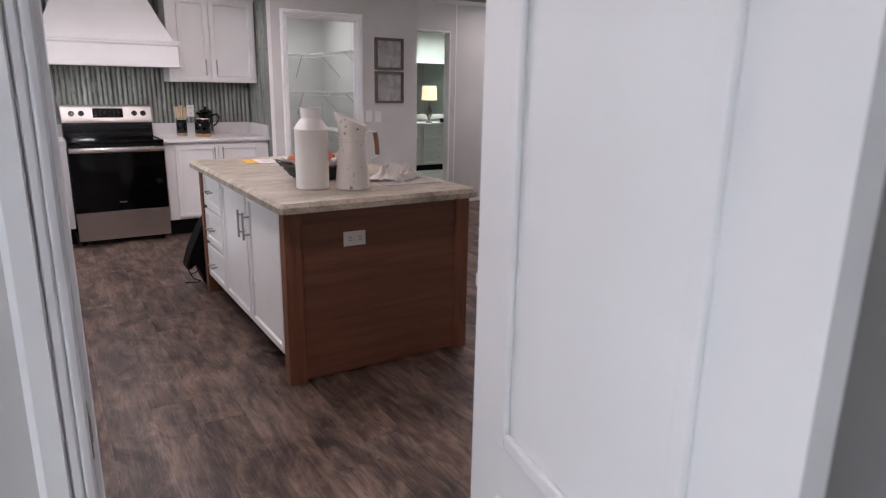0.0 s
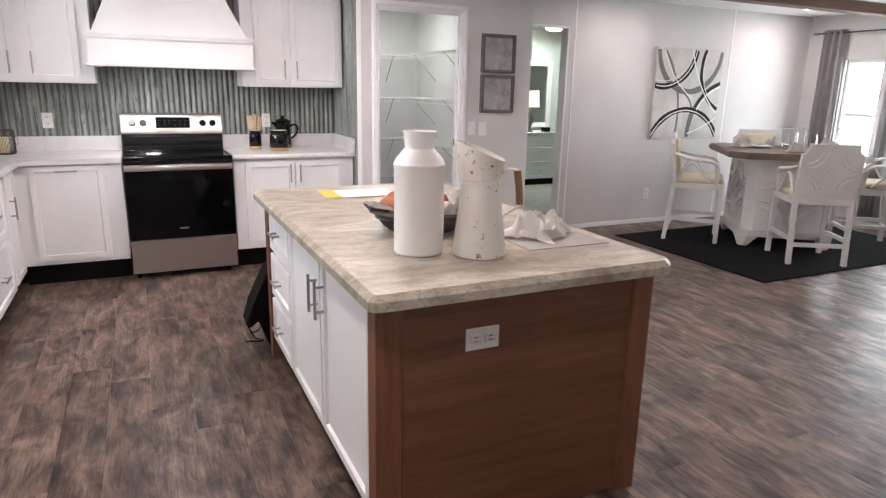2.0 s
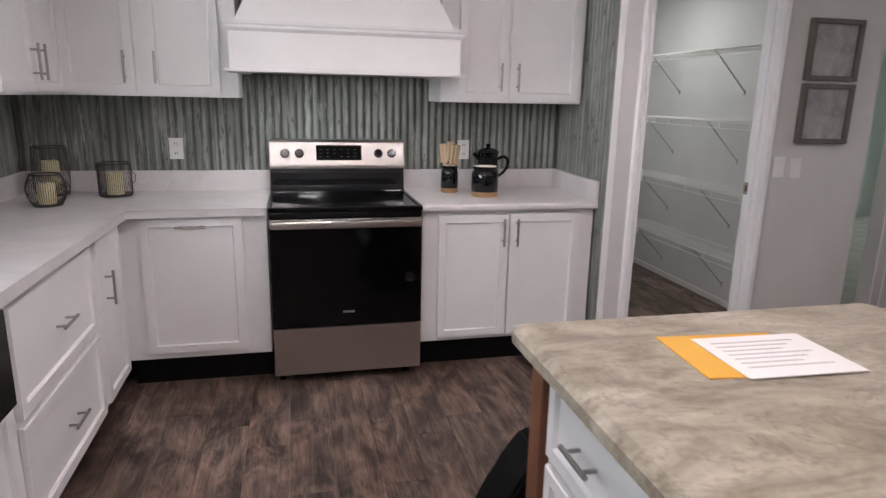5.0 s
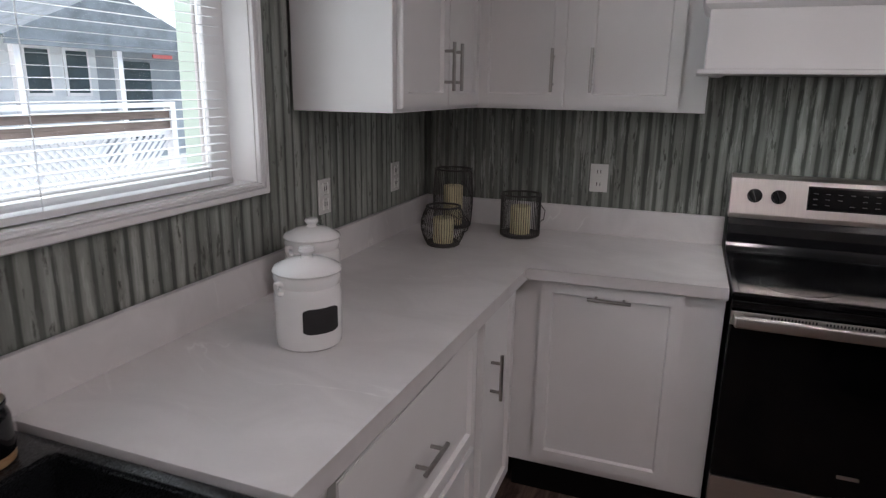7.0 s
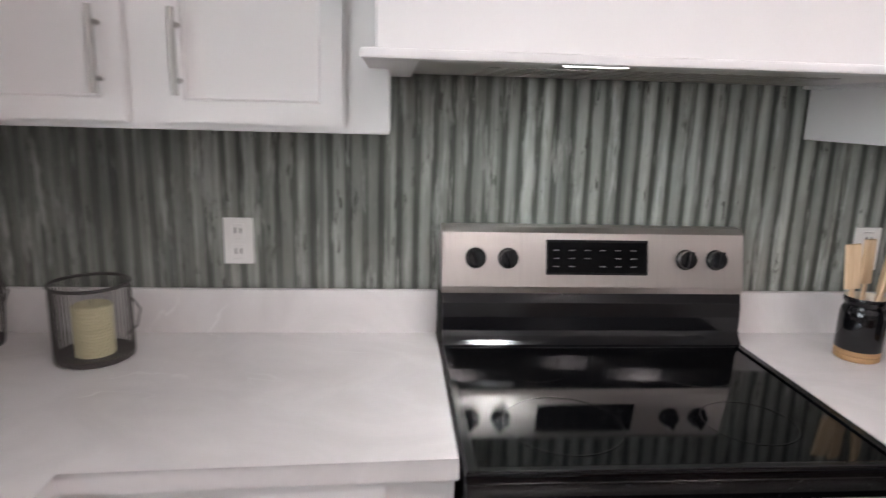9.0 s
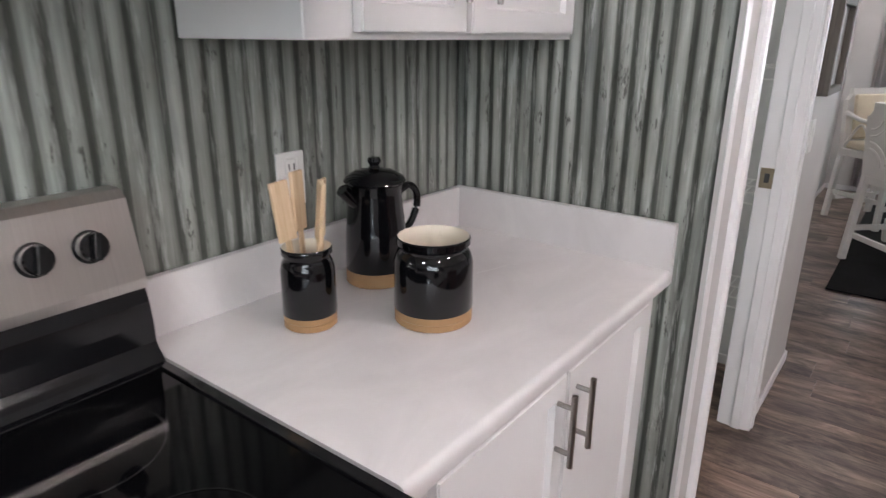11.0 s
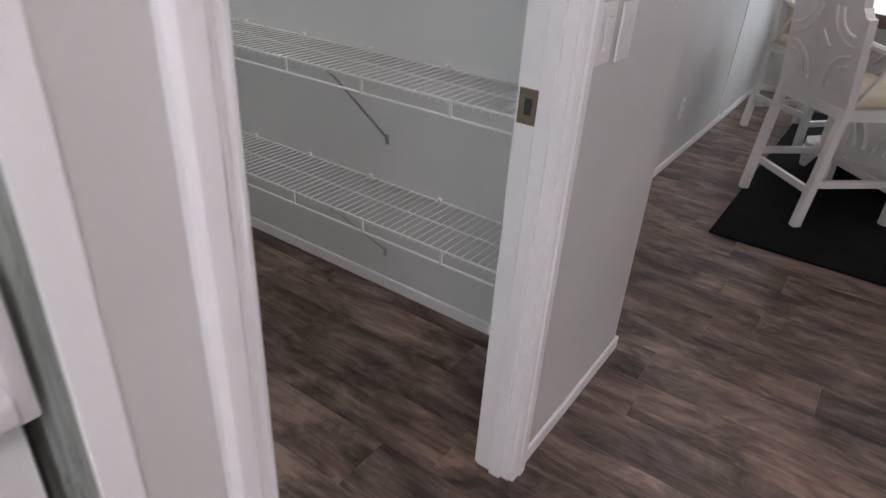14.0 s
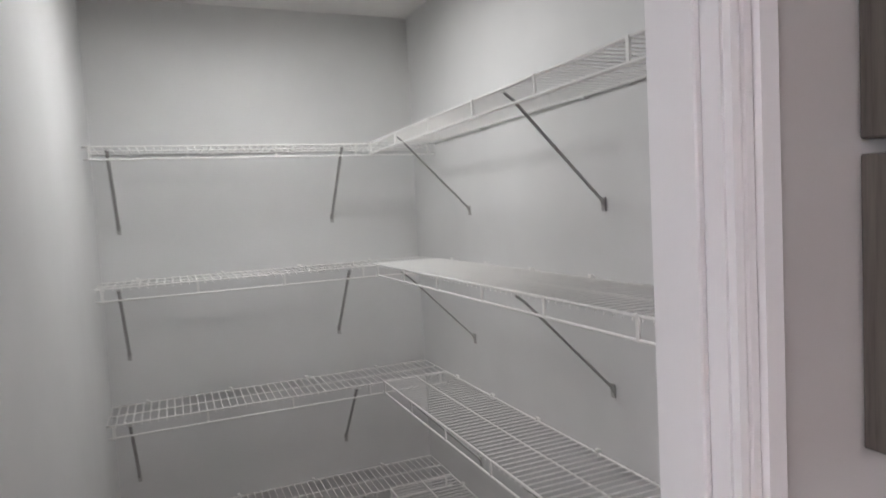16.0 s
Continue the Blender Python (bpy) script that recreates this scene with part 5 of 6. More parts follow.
crock("utensil_crock", "black glazed crock holding wooden utensils", pose(1.357, 6.292, IT), 0.05, 0.155)
for k, (dx, dy, tx, ty, hh) in enumerate(((-0.02, 0.0, -4, -5, 0.25), (0.005, 0.012, 2, -3, 0.26), (0.02, -0.008, 6, 3, 0.245), (-0.004, -0.02, -2, 5, 0.25))):
    u = thing("wooden_spatula", "flat pale wooden spatula standing in a crock", "utensil", pose(1.357 + dx, 6.292 + dy, IT + 0.03, ty, tx, 20 * k), "wooden utensils")
    part("shaft", boxes(((-0.006, -0.003, 0), (0.006, 0.003, hh - 0.09)), bevel=0.002), M_UTENSIL, u)
    part("blade", boxes(((-0.02, -0.004, hh - 0.11), (0.02, 0.004, hh)), bevel=0.0036), M_UTENSIL, u)
crock("open_crock", "wide black glazed crock with cream inside", pose(1.522, 6.125, IT), 0.075, 0.168)
pot = thing("coffee_pot", "black glazed coffee pot with lid and loop handle", "pot", pose(1.605, 6.352, IT, 0, 0, -8) @ Matrix.Diagonal((1.05, 1.05, 1.03, 1)))
part("base_band", lathe([(0, 0), (0.062, 0), (0.065, 0.003), (0.065, 0.032)], 40), M_CLAY, pot, "bare tan clay band", smooth=True)
part("body", lathe([(0.065, 0.032), (0.066, 0.034), (0.062, 0.12), (0.055, 0.19), (0.056, 0.205), (0.06, 0.215)], 40), M_GLAZE, pot, smooth=True)
lid = part("lid", lathe([(0.06, 0.216), (0.064, 0.22), (0.06, 0.228), (0.04, 0.24), (0.012, 0.246), (0.009, 0.252), (0.014, 0.26), (0.012, 0.268), (0, 0.27)], 40), M_GLAZE, pot, smooth=True)
part("handle", tube(curve([(0.054, 0, 0.18), (0.09, 0, 0.196), (0.112, 0, 0.18), (0.116, 0, 0.15), (0.1, 0, 0.115), (0.075, 0, 0.09), (0.06, 0, 0.082)]), 0.008, 10), M_GLAZE, pot, smooth=True)
part("spout", tube([(-0.05, 0, 0.18), (-0.07, 0, 0.2), (-0.082, 0, 0.213)], 0.013, 10), M_GLAZE, pot, smooth=True)
soap = crock("soap_dispenser", "dark glazed soap pump bottle beside the sink", pose(-0.835, 4.375, 0.9055), 0.05, 0.105, "soap dispenser")
part("pump", tube([(0, 0, 0.1), (0, 0, 0.15), (-0.03, 0, 0.153), (-0.05, 0, 0.146)], 0.006, 8, lathe([(0, 0.104), (0.03, 0.104), (0.028, 0.113), (0.012, 0.12), (0, 0.12)], 20)), M_DARKWIRE, soap, "black pump", smooth=True)


def canister(m, r=0.077, h=0.174):
    c = thing("canister", "white ceramic canister with lid, ears and chalkboard label", "canister", m, "white canisters")
    part("body", lathe([(0, 0), (r * 0.9, 0), (r * 0.97, 0.004), (r, 0.02), (r, h * 0.72), (r * 0.97, h * 0.8), (r * 0.93, h * 0.83), (r * 0.97, h * 0.88), (r, h * 0.94), (r * 0.96, h)], 48), M_CERAMIC, c, smooth=True)
    part("lid", lathe([(r * 1.0, h), (r * 1.03, h + 0.004), (r * 0.98, h + 0.012), (r * 0.6, h + 0.026), (r * 0.2, h + 0.031), (r * 0.16, h + 0.037), (r * 0.26, h + 0.047), (r * 0.22, h + 0.054), (0, h + 0.056)], 48),
         M_CERAMIC, c, smooth=True)
    for s in (0, math.pi):
        d = Vector((math.cos(s + 1.9), math.sin(s + 1.9), 0))
        part("ear", tube(curve([d * (r - 0.004) + Vector((0, 0, h * 0.9)), d * (r + 0.014) + Vector((0, 0, h * 0.93)), d * (r + 0.01) + Vector((0, 0, h * 0.8)), d * (r - 0.006) + Vector((0, 0, h * 0.78))], 4), 0.006, 8), M_CERAMIC, c, smooth=True)
    bm = bmesh.new()
    cols = []
    for i in range(13):
        a = radians(-33 + 66 * i / 12)
        e = 0.006 if i in (0, 12) else (0.002 if i in (1, 11) else 0)
        cols.append([bm.verts.new(((r + q) * math.cos(a), (r + q) * math.sin(a), z)) for q, z in ((0.0005, 0.044 + e), (0.0016, 0.044 + e), (0.0016, 0.104 - e), (0.0005, 0.104 - e))])
    for p, q in zip(cols, cols[1:]):
        for k in range(3):
            bm.faces.new((p[k], q[k], q[k + 1], p[k + 1]))
    part("chalk_label", bm, M_CHALK, c, "blank black chalkboard label", smooth=True)
    return c


c1 = canister(pose(-0.617, 4.997, IT, 0, 0, -34))
copy_thing(c1, pose(-0.785, 5.285, IT, 0, 0, -34))


def lantern(m, r, h, kind, bulge=0.0):
    l = thing("wire_lantern", "dark wire basket lantern with a cream candle", "lantern", m, "wire lanterns")
    part("base_plate", lathe([(0, 0), (r * 0.92, 0), (r, 0.004), (r, 0.014), (r * 0.93, 0.012), (0, 0.008)], 36), M_DARKWIRE, l, smooth=True)
    rad = lambda u: r + bulge * math.sin(math.pi * u)
    bm = bmesh.new()
    n = 54
    for k in range(n):
        a = 2 * math.pi * k / n
        tube([(rad(q / 8) * math.cos(a), rad(q / 8) * math.sin(a), 0.01 + (h - 0.012) * q / 8) for q in range(9)], 0.0012, 4, bm)
    tagged(part("wire_cage", bm, M_DARKWIRE, l), kind="stuff")
    part("top_ring", tube([(rad(1) * math.cos(a), rad(1) * math.sin(a), h) for a in [2 * math.pi * q / 36 for q in range(36)]], 0.004, 6, closed=True), M_DARKWIRE, l, smooth=True)
    part("handle", tube([(rad(0.7) * math.cos(0.4), rad(0.7) * math.sin(0.4), h * 0.75), (rad(0.7) + 0.016, 0.02, h * 0.62), (rad(0.7) + 0.018, -0.01, h * 0.45), (rad(0.4), -0.02, h * 0.36)], 0.002, 5), M_DARKWIRE, l)
    cr = min(0.042, r * 0.62)
    part("candle", lathe([(0, 0.009)] + [(cr - 0.0016 * (k % 2), 0.009 + (h * 0.7 - 0.009) * k / 32) for k in range(33)] + [(cr - 0.004, h * 0.72), (0, h * 0.70)], 28), M_CANDLE, l, "cream pillar candle", smooth=True)
    part("wick", tube([(0, 0, h * 0.69), (0.001, 0, h * 0.69 + 0.012)], 0.001, 5), M_SLOT, l)


lantern(pose(-0.44, 6.305, IT), 0.081, 0.172, 0)
lantern(pose(-0.67, 6.02, IT), 0.064, 0.15, 1, 0.022)
lantern(pose(-0.755, 6.36, IT, 0, 0, 60), 0.078, 0.25, 2, 0.008)

# ---- pantry shelves ----


def wire_shelf(name_label, m, length, depth, brackets, wires=True):
    """A ventilated wire shelf. Local x along the wall, wall at y = 0, front at y = -depth, top at z = 0."""
    s = thing("wire_shelf", name_label, "shelf", m, "pantry wire shelves")
    n = int(length / 0.0265)
    for y, z in ((-0.008, -0.003), (-depth * 0.5, -0.005), (-depth + 0.002, -0.003), (-depth, -0.045)):
        part("rail", tube([(0, y, z), (length, y, z)], 0.0034, 6), M_WIRE, s)
    me = finish(tube([(0, -0.004, 0), (0, -depth + 0.004, 0), (0, -depth, -0.012)], 0.0017, 4), "cross_wire", M_WIRE)
    for k in range(n + 1):
        part("cross_wire", me, M_WIRE, s, m=pose(length * k / n, 0, 0))
    for k in range(int(length / 0.3) + 1):
        x = min(length - 0.01, 0.02 + k * 0.3)
        part("lip_clip", boxes(((x - 0.004, -depth - 0.003, -0.047), (x + 0.004, -depth + 0.002, 0.0))), M_WIRE, s)
        part("wall_clip", boxes(((x + 0.1 - 0.006, -0.012, -0.01), (x + 0.1 + 0.006, -0.001, 0.008))), M_WIRE, s) if x + 0.11 < length else None
    for x in brackets:
        bm = tube([(x, -depth + 0.003, -0.012), (x, -depth * 0.9, -0.03), (x, -0.01, -0.27), (x, -0.004, -0.285)], 0.0058, 8, flat=0.6)
        box(bm, (x - 0.007, -0.005, -0.30), (x + 0.007, -0.001, -0.265))
        part("bracket", bm, M_BRACKET, s, "grey steel shelf bracket")
    return s


for z in (1.81, 1.338, 0.873, 0.437):
    wire_shelf("white wire shelf along the pantry side wall", pose(3.522, 5.90, z, 0, 0, -90) @ pose(-1.80, 0, 0), 1.80, 0.275, [0.29, 1.09] if z != 1.81 else [0.3, 1.08])
    wire_shelf("white wire shelf across the pantry back wall", pose(2.272, 7.951, z - 0.004), 1.248, 0.25, [0.07, 0.87])

# ---- pictures ----


def abstract_print(name):
    m, nt, b = nodes_of(name)
    v = coords(nt)
    cloudy = noise_tex(nt, v, 7.0, 7.0, 0.65, 0.8)
    col = ramp(nt, cloudy, [(0.3, (0.2, 0.185, 0.175)), (0.5, (0.36, 0.345, 0.34)), (0.7, (0.5, 0.49, 0.485))])
    nt.links.new(col, b.inputs["Base Color"])
    b.inputs["Roughness"].default_value = 0.35
    return m


M_PRINT = abstract_print("grey_abstract_print")
for k, (z0, z1) in enumerate(((1.588, 1.912), (1.246, 1.572))):
    p = thing("framed_picture", "square grey abstract print in a rough dark wood frame", "picture", pose(3.38, PY - 0.001, (z0 + z1) / 2), "pair of framed prints")
    w, hh, fr = 0.167, (z1 - z0) / 2, 0.026
    for a, b_ in (((-w, -hh), (-w + fr, hh)), ((w - fr, -hh), (w, hh)), ((-w + fr, hh - fr), (w - fr, hh)), ((-w + fr, -hh), (w - fr, -hh + fr))):
        part("frame_bar", boxes(((a[0], -0.035, a[1]), (b_[0], 0, b_[1])), bevel=0.002, seg=1), M_GREYWOOD, p)
    part("print", boxes(((-w + fr, -0.012, -hh + fr), (w - fr, -0.004, hh - fr))), M_PRINT, p)

art = thing("canvas_painting", "large square abstract canvas with black and grey ribbons", "painting", pose(6.06, DY - 0.001, 1.436))
M_CANVAS = painted("pale_canvas", (0.56, 0.54, 0.50), 0.7, 0.16, 200.0, 0.2)
M_STROKE_K = painted("black_stroke", (0.022, 0.018, 0.015), 0.7, 0.3, 60.0, 0.1, spec=0.15)
M_STROKE_G = painted("grey_stroke", (0.15, 0.138, 0.125), 0.6, 0.2, 60.0, 0.1)
M_STROKE_W = painted("white_stroke", (0.78, 0.77, 0.74), 0.6, 0.05, 60.0, 0.1)
HA = 0.49
part("canvas", boxes(((-HA, -0.035, -HA), (HA, 0, HA)), bevel=0.003), M_CANVAS, art)


def ribbon(u, v, r, width, material, lift, a0=0.0, a1=360.0):
    """A painted arc about (u, v) as shares of the canvas, cut off at its edges, with a ragged width."""
    bm = bmesh.new()
    prev, n, lim = None, 130, HA - 0.003
    for i in range(n + 1):
        a = radians(a0 + (a1 - a0) * i / n)
        w = width * (1.0 + 0.3 * noise.noise(Vector((i * 0.12, lift * 9000, 0))) + 0.12 * noise.noise(Vector((i * 0.7, lift * 9000, 3))))
        pts = [(2 * HA * (u - 0.5 + (r + s * w / 2) * math.cos(a)), 2 * HA * (0.5 - v + (r + s * w / 2) * math.sin(a))) for s in (-1, 1)]
        if all(max(abs(x), abs(z)) > lim for x, z in pts):
            prev = None
            continue
        cur = [bm.verts.new((max(-lim, min(lim, x)), -0.0352 - lift, max(-lim, min(lim, z)))) for x, z in pts]
        if prev:
            bm.faces.new((prev[0], cur[0], cur[1], prev[1]))
        prev = cur
    part("brush_ribbon", bm, material, art)


for spec in ((0.50, 0.00, 0.47, 0.062, M_STROKE_G, 0.0003), (0.30, 0.75, 0.30, 0.02, M_STROKE_G, 0.0004, -40, 60), (-0.75, 0.75, 1.13, 0.030, M_STROKE_G, 0.0005), (1.15, 0.95, 0.60, 0.060, M_STROKE_G, 0.0006),
             (0.12, -0.05, 0.47, 0.062, M_STROKE_K, 0.0008), (1.15, 0.22, 0.47, 0.050, M_STROKE_K, 0.0009), (0.50, 1.25, 0.58, 0.062, M_STROKE_K, 0.0010), (1.13, 0.93, 0.57, 0.035, M_STROKE_K, 0.0011, 90, 150),
             (0.12, -0.05, 0.465, 0.010, M_STROKE_W, 0.0013), (0.50, 1.25, 0.572, 0.011, M_STROKE_W, 0.0014), (1.15, 0.95, 0.565, 0.020, M_STROKE_W, 0.0015, 95, 150), (0.12, -0.07, 0.43, 0.006, M_STROKE_W, 0.0016),
             (1.75, -0.30, 1.27, 0.013, M_STROKE_W, 0.0017), (0.10, -0.75, 1.75, 0.014, M_STROKE_W, 0.0018, -75, -58), (1.15, 0.22, 0.445, 0.008, M_STROKE_W, 0.0019), (0.98, -0.3, 0.93, 0.010, M_STROKE_W, 0.0020, 190, 245)):
    ribbon(*spec)

# ---- dining corner ----
solid("rug", boxes(((4.86, 3.97, 0.0015), (7.55, 5.755, 0.012)), bevel=0.004), M_RUG, "black low-pile rectangular rug under the dining table", "rug")
TB = pose(6.28, 5.03, 0.0125, 0, 0, -37)
table = thing("dining_table", "counter-height square table with whitewashed carved pedestal and brown top", "table", TB)


def octagon(h, c):
    return [(-h + c, -h), (h - c, -h), (h, -h + c), (h, h - c), (h - c, h), (-h + c, h), (-h, h - c), (-h, -h + c)]


bm = prism(octagon(0.62, 0.14), 0.857, 0.918)
bmesh.ops.bevel(bm, geom=[e for e in bm.edges if abs(e.verts[0].co.z - e.verts[1].co.z) < 1e-6], offset=0.012, segments=2, affect="EDGES")
part("tabletop", bm, M_TABLE, table, "brown stained plank top with clipped corners")
part("pedestal", prism(octagon(0.385, 0.09), 0.13, 0.857), M_WHITEWASH, table)
part("plinth", prism(octagon(0.44, 0.1), 0.10, 0.15), M_WHITEWASH, table)
for sx in (-1, 1):
    for sy in (-1, 1):
        bm = prism([(0.25, 0.435), (0.35, 0.44), (0.44, 0.35), (0.435, 0.25), (0.35, 0.35)], 0.0, 0.1)
        for v in bm.verts:
            if v.co.z < 0.05:
                v.co.x, v.co.y = 0.385 + (v.co.x - 0.385) * 0.4, 0.385 + (v.co.y - 0.385) * 0.4
        part("bracket_foot", bm, M_WHITEWASH, table, m=Matrix.Diagonal((sx, sy, 1, 1)))


def arcs(parent, w, h, m, depth=0.014, material=None):
    """Carved interlaced arcs raised on a panel of w by h, in the local xz plane, facing -y."""
    for cx, cz, a0 in ((0, 0, 0), (w, 0, 90), (w, h, 180), (0, h, 270)):
        for r in (0.3, 0.42):
            rr = r * min(w, h) * 1.05
            pts = [(cx + rr * math.cos(radians(a0 + 90 * q / 12)), 0, cz + rr * math.sin(radians(a0 + 90 * q / 12))) for q in range(13)]
            part("carved_arc", tube(pts, depth, 6, flat=0.8), material or M_WHITEWASH, parent, m=m)
    q = 0.16 * min(w, h)
    part("carved_diamond", tube([(w / 2 - q, 0, h / 2), (w / 2, 0, h / 2 + q), (w / 2 + q, 0, h / 2), (w / 2, 0, h / 2 - q)], depth * 0.9, 6, closed=True), material or M_WHITEWASH, parent, m=m)


for a in range(4):
    arcs(table, 0.5, 0.56, pose(0, 0, 0, 0, 0, 90 * a) @ pose(-0.25, -0.387, 0.22), 0.016)


def dining_chair(m):
    """A counter-height armchair that looks towards +y."""
    c = thing("dining_chair", "whitewashed counter-height armchair with cream seat and carved back", "chair", m, "chairs round the dining table")
    w, d, sh = 0.25, 0.24, 0.58
    for sx in (-1, 1):
        part("leg", boxes(((sx * w - 0.02 * (1 + sx) - 0.0, d - 0.045, 0), (sx * w - 0.02 * (1 + sx) + 0.04, d - 0.005, sh - 0.05)), bevel=0.004), M_WHITEWASH, c)
        bm = boxes(((sx * w - 0.02 * (1 + sx), -d, 0), (sx * w - 0.02 * (1 + sx) + 0.04, -d + 0.04, sh)), bevel=0.004)
        for v in bm.verts:
            v.co.y -= 0.05 * (1 - v.co.z / sh)
        part("leg", bm, M_WHITEWASH, c)
        part("stretcher", boxes(((sx * (w - 0.02) - 0.012, -d + 0.0, 0.2), (sx * (w - 0.02) + 0.012, d - 0.04, 0.235)), bevel=0.003), M_WHITEWASH, c)
        arm = tube(curve([(sx * (w - 0.01), -d, sh + 0.28), (sx * (w + 0.005), -0.1, sh + 0.24), (sx * (w + 0.01), 0.05, sh + 0.225), (sx * (w + 0.005), 0.14, sh + 0.2), (sx * (w - 0.005), 0.17, sh + 0.1),
                    (sx * (w - 0.01), 0.16, sh)], 4), 0.024, 8, flat=0.7)
        part("arm", arm, M_WHITEWASH, c, smooth=True)
        loop = tube(curve([(sx * (w - 0.005), -d + 0.04, sh + 0.02), (sx * w, -0.08, sh + 0.2), (sx * w, 0.02, sh + 0.1), (sx * (w - 0.005), 0.1, sh + 0.02)], 5), 0.014, 6, flat=0.7)
        part("arm_scroll", loop, M_WHITEWASH, c, smooth=True)
    for y in (-d + 0.01, d - 0.03):
        part("stretcher", boxes(((-w + 0.035, y - 0.012, 0.15), (w - 0.035, y + 0.012, 0.185)), bevel=0.003), M_WHITEWASH, c)
    part("seat_frame", boxes(((-w, -d, sh - 0.055), (w, d, sh)), bevel=0.006), M_WHITEWASH, c)
    bm = boxes(((-w + 0.02, -d + 0.03, sh), (w - 0.02, d - 0.01, sh + 0.06)), bevel=0.026, seg=3)
    part("seat", bm, M_CUSHION, c, "cream upholstered seat", smooth=True)
    TILT = pose(0, -d + 0.02, sh, 7, 0, 0)
    hh = 0.47
    outline = [(-w + 0.0, 0.0), (w, 0.0), (w, hh - 0.09), (w - 0.02, hh - 0.085), (w - 0.05, hh - 0.05), (w - 0.055, hh), (-w + 0.055, hh), (-w + 0.05, hh - 0.05), (-w + 0.02, hh - 0.085), (-w, hh - 0.09)]
    bm = prism([(x, z) for x, z in outline], -0.02, 0.02)
    part("backrest", bm, M_WHITEWASH, c, m=TILT @ pose(0, 0, 0, 90, 0, 0))
    arcs(c, 0.40, 0.34, TILT @ pose(-0.2, -0.021, 0.07), 0.009)
    bm = bmesh.new()
    box(bm, (-w + 0.06, 0.018, 0.07), (w - 0.06, 0.05, hh - 0.05), 0.02, 3)
    part("back_cushion", bm, M_CUSHION, c, "cream upholstered back pad", m=TILT, smooth=True)
    return c


U, V = Vector((0.8, -0.6)), Vector((0.6, 0.8))
CTR = Vector((6.28, 5.03))
b = dining_chair(pose(5.879, 4.387, 0.0125, 0, 0, -32))
copy_thing(b, pose(5.56, 5.40, 0.0125, 0, 0, -137))
p = CTR + U * 0.83
copy_thing(b, pose(p.x, p.y, 0.0125, 0, 0, 53))
p = CTR + V * 0.80
copy_thing(b, pose(p.x, p.y, 0.0125, 0, 0, 143))
TT = 0.0125 + 0.9185
for k, (u, v) in enumerate(((-0.36, 0.05), (0.0, 0.38), (0.38, 0.0), (0.02, -0.38))):
    q = CTR + U * u + V * v
    cloth("table_napkin", "folded off-white napkin standing on the dining table", pose(q.x, q.y, TT, 0, 0, 40 * k), 0.2, 0.16, 0.12, 11.3 + k, M_NAPKIN, "napkin", 20, 1.7)
    pl = thing("plate", "white ceramic dinner plate on the dining table", "plate", pose(q.x + 0.13, q.y - 0.08, TT + 0.0005), "place settings")
    part("dish", lathe([(0, 0.004), (0.07, 0.003), (0.1, 0.012), (0.125, 0.018), (0.127, 0.02), (0.1, 0.017), (0.07, 0.008), (0, 0.008)], 32), M_CERAMIC, pl, smooth=True)
wl = thing("wire_centrepiece", "tall grey wire candle cage on the dining table", "candle holder", pose(CTR.x + 0.12, CTR.y + 0.02, TT + 0.0005))
for x in (-0.07, 0.07):
    for y in (-0.07, 0.07):
        part("upright", tube([(x, y, 0), (x, y, 0.2)], 0.004, 6), M_BRACKET, wl)
for z in (0.005, 0.2):
    part("square_ring", tube([(-0.09, -0.09, z), (0.09, -0.09, z), (0.09, 0.09, z), (-0.09, 0.09, z)], 0.005, 6, closed=True), M_BRACKET, wl)
part("cylinder_glass", lathe([(0, 0.004), (0.045, 0.004), (0.045, 0.16), (0.042, 0.16), (0.042, 0.008), (0, 0.008)], 28), M_CLEAR, wl, smooth=True)
wl2 = thing("glass_hurricane", "clear glass hurricane vase on the dining table", "vase", pose(CTR.x + 0.3, CTR.y - 0.05, TT + 0.0005))
part("vessel", lathe([(0, 0.004), (0.05, 0.004), (0.06, 0.08), (0.05, 0.15), (0.047, 0.15), (0.056, 0.08), (0.046, 0.01), (0, 0.01)], 28), M_CLEAR, wl2, smooth=True)
vent = thing("floor_vent", "brown metal floor register set in the planks", "vent", pose(5.25, 2.9, 0.0002, 0, 0, 90))
part("frame", boxes(((-0.15, -0.05, 0), (0.15, -0.038, 0.004)), ((-0.15, 0.038, 0), (0.15, 0.05, 0.004)), ((-0.15, -0.038, 0), (-0.138, 0.038, 0.004)), ((0.138, -0.038, 0), (0.15, 0.038, 0.004))), M_TOE, vent)
me = finish(boxes(((-0.003, -0.038, 0), (0.003, 0.038, 0.003))), "slat", M_TOE)
for k in range(18):
    part("slat", me, M_TOE, vent, m=pose(-0.13 + k * 0.0153, 0, 0))

# ---- sideboard by the entry ----
hut = thing("sideboard", "antique white sideboard with worn edges by the entry", "sideboard", pose(1.178, 0.54, 0))
SW, SD, ST = 1.3, 0.448, 0.9
part("top", boxes(((0, 0, ST - 0.045), (SW, SD, ST)), bevel=0.008, seg=3), M_HUTCH, hut)
part("top_inlay", boxes(((0.05, 0.05, ST + 0.0003), (SW - 0.05, 0.052, ST + 0.001)), ((0.05, SD - 0.052, ST + 0.0003), (SW - 0.05, SD - 0.05, ST + 0.001)), ((0.05, 0.052, ST + 0.0003), (0.052, SD - 0.052, ST + 0.001))), M_GREYWOOD, hut)
part("body", boxes(((0.03, 0.005, 0.1), (SW - 0.03, SD - 0.03, ST - 0.046)), bevel=0.004), M_HUTCH, hut)
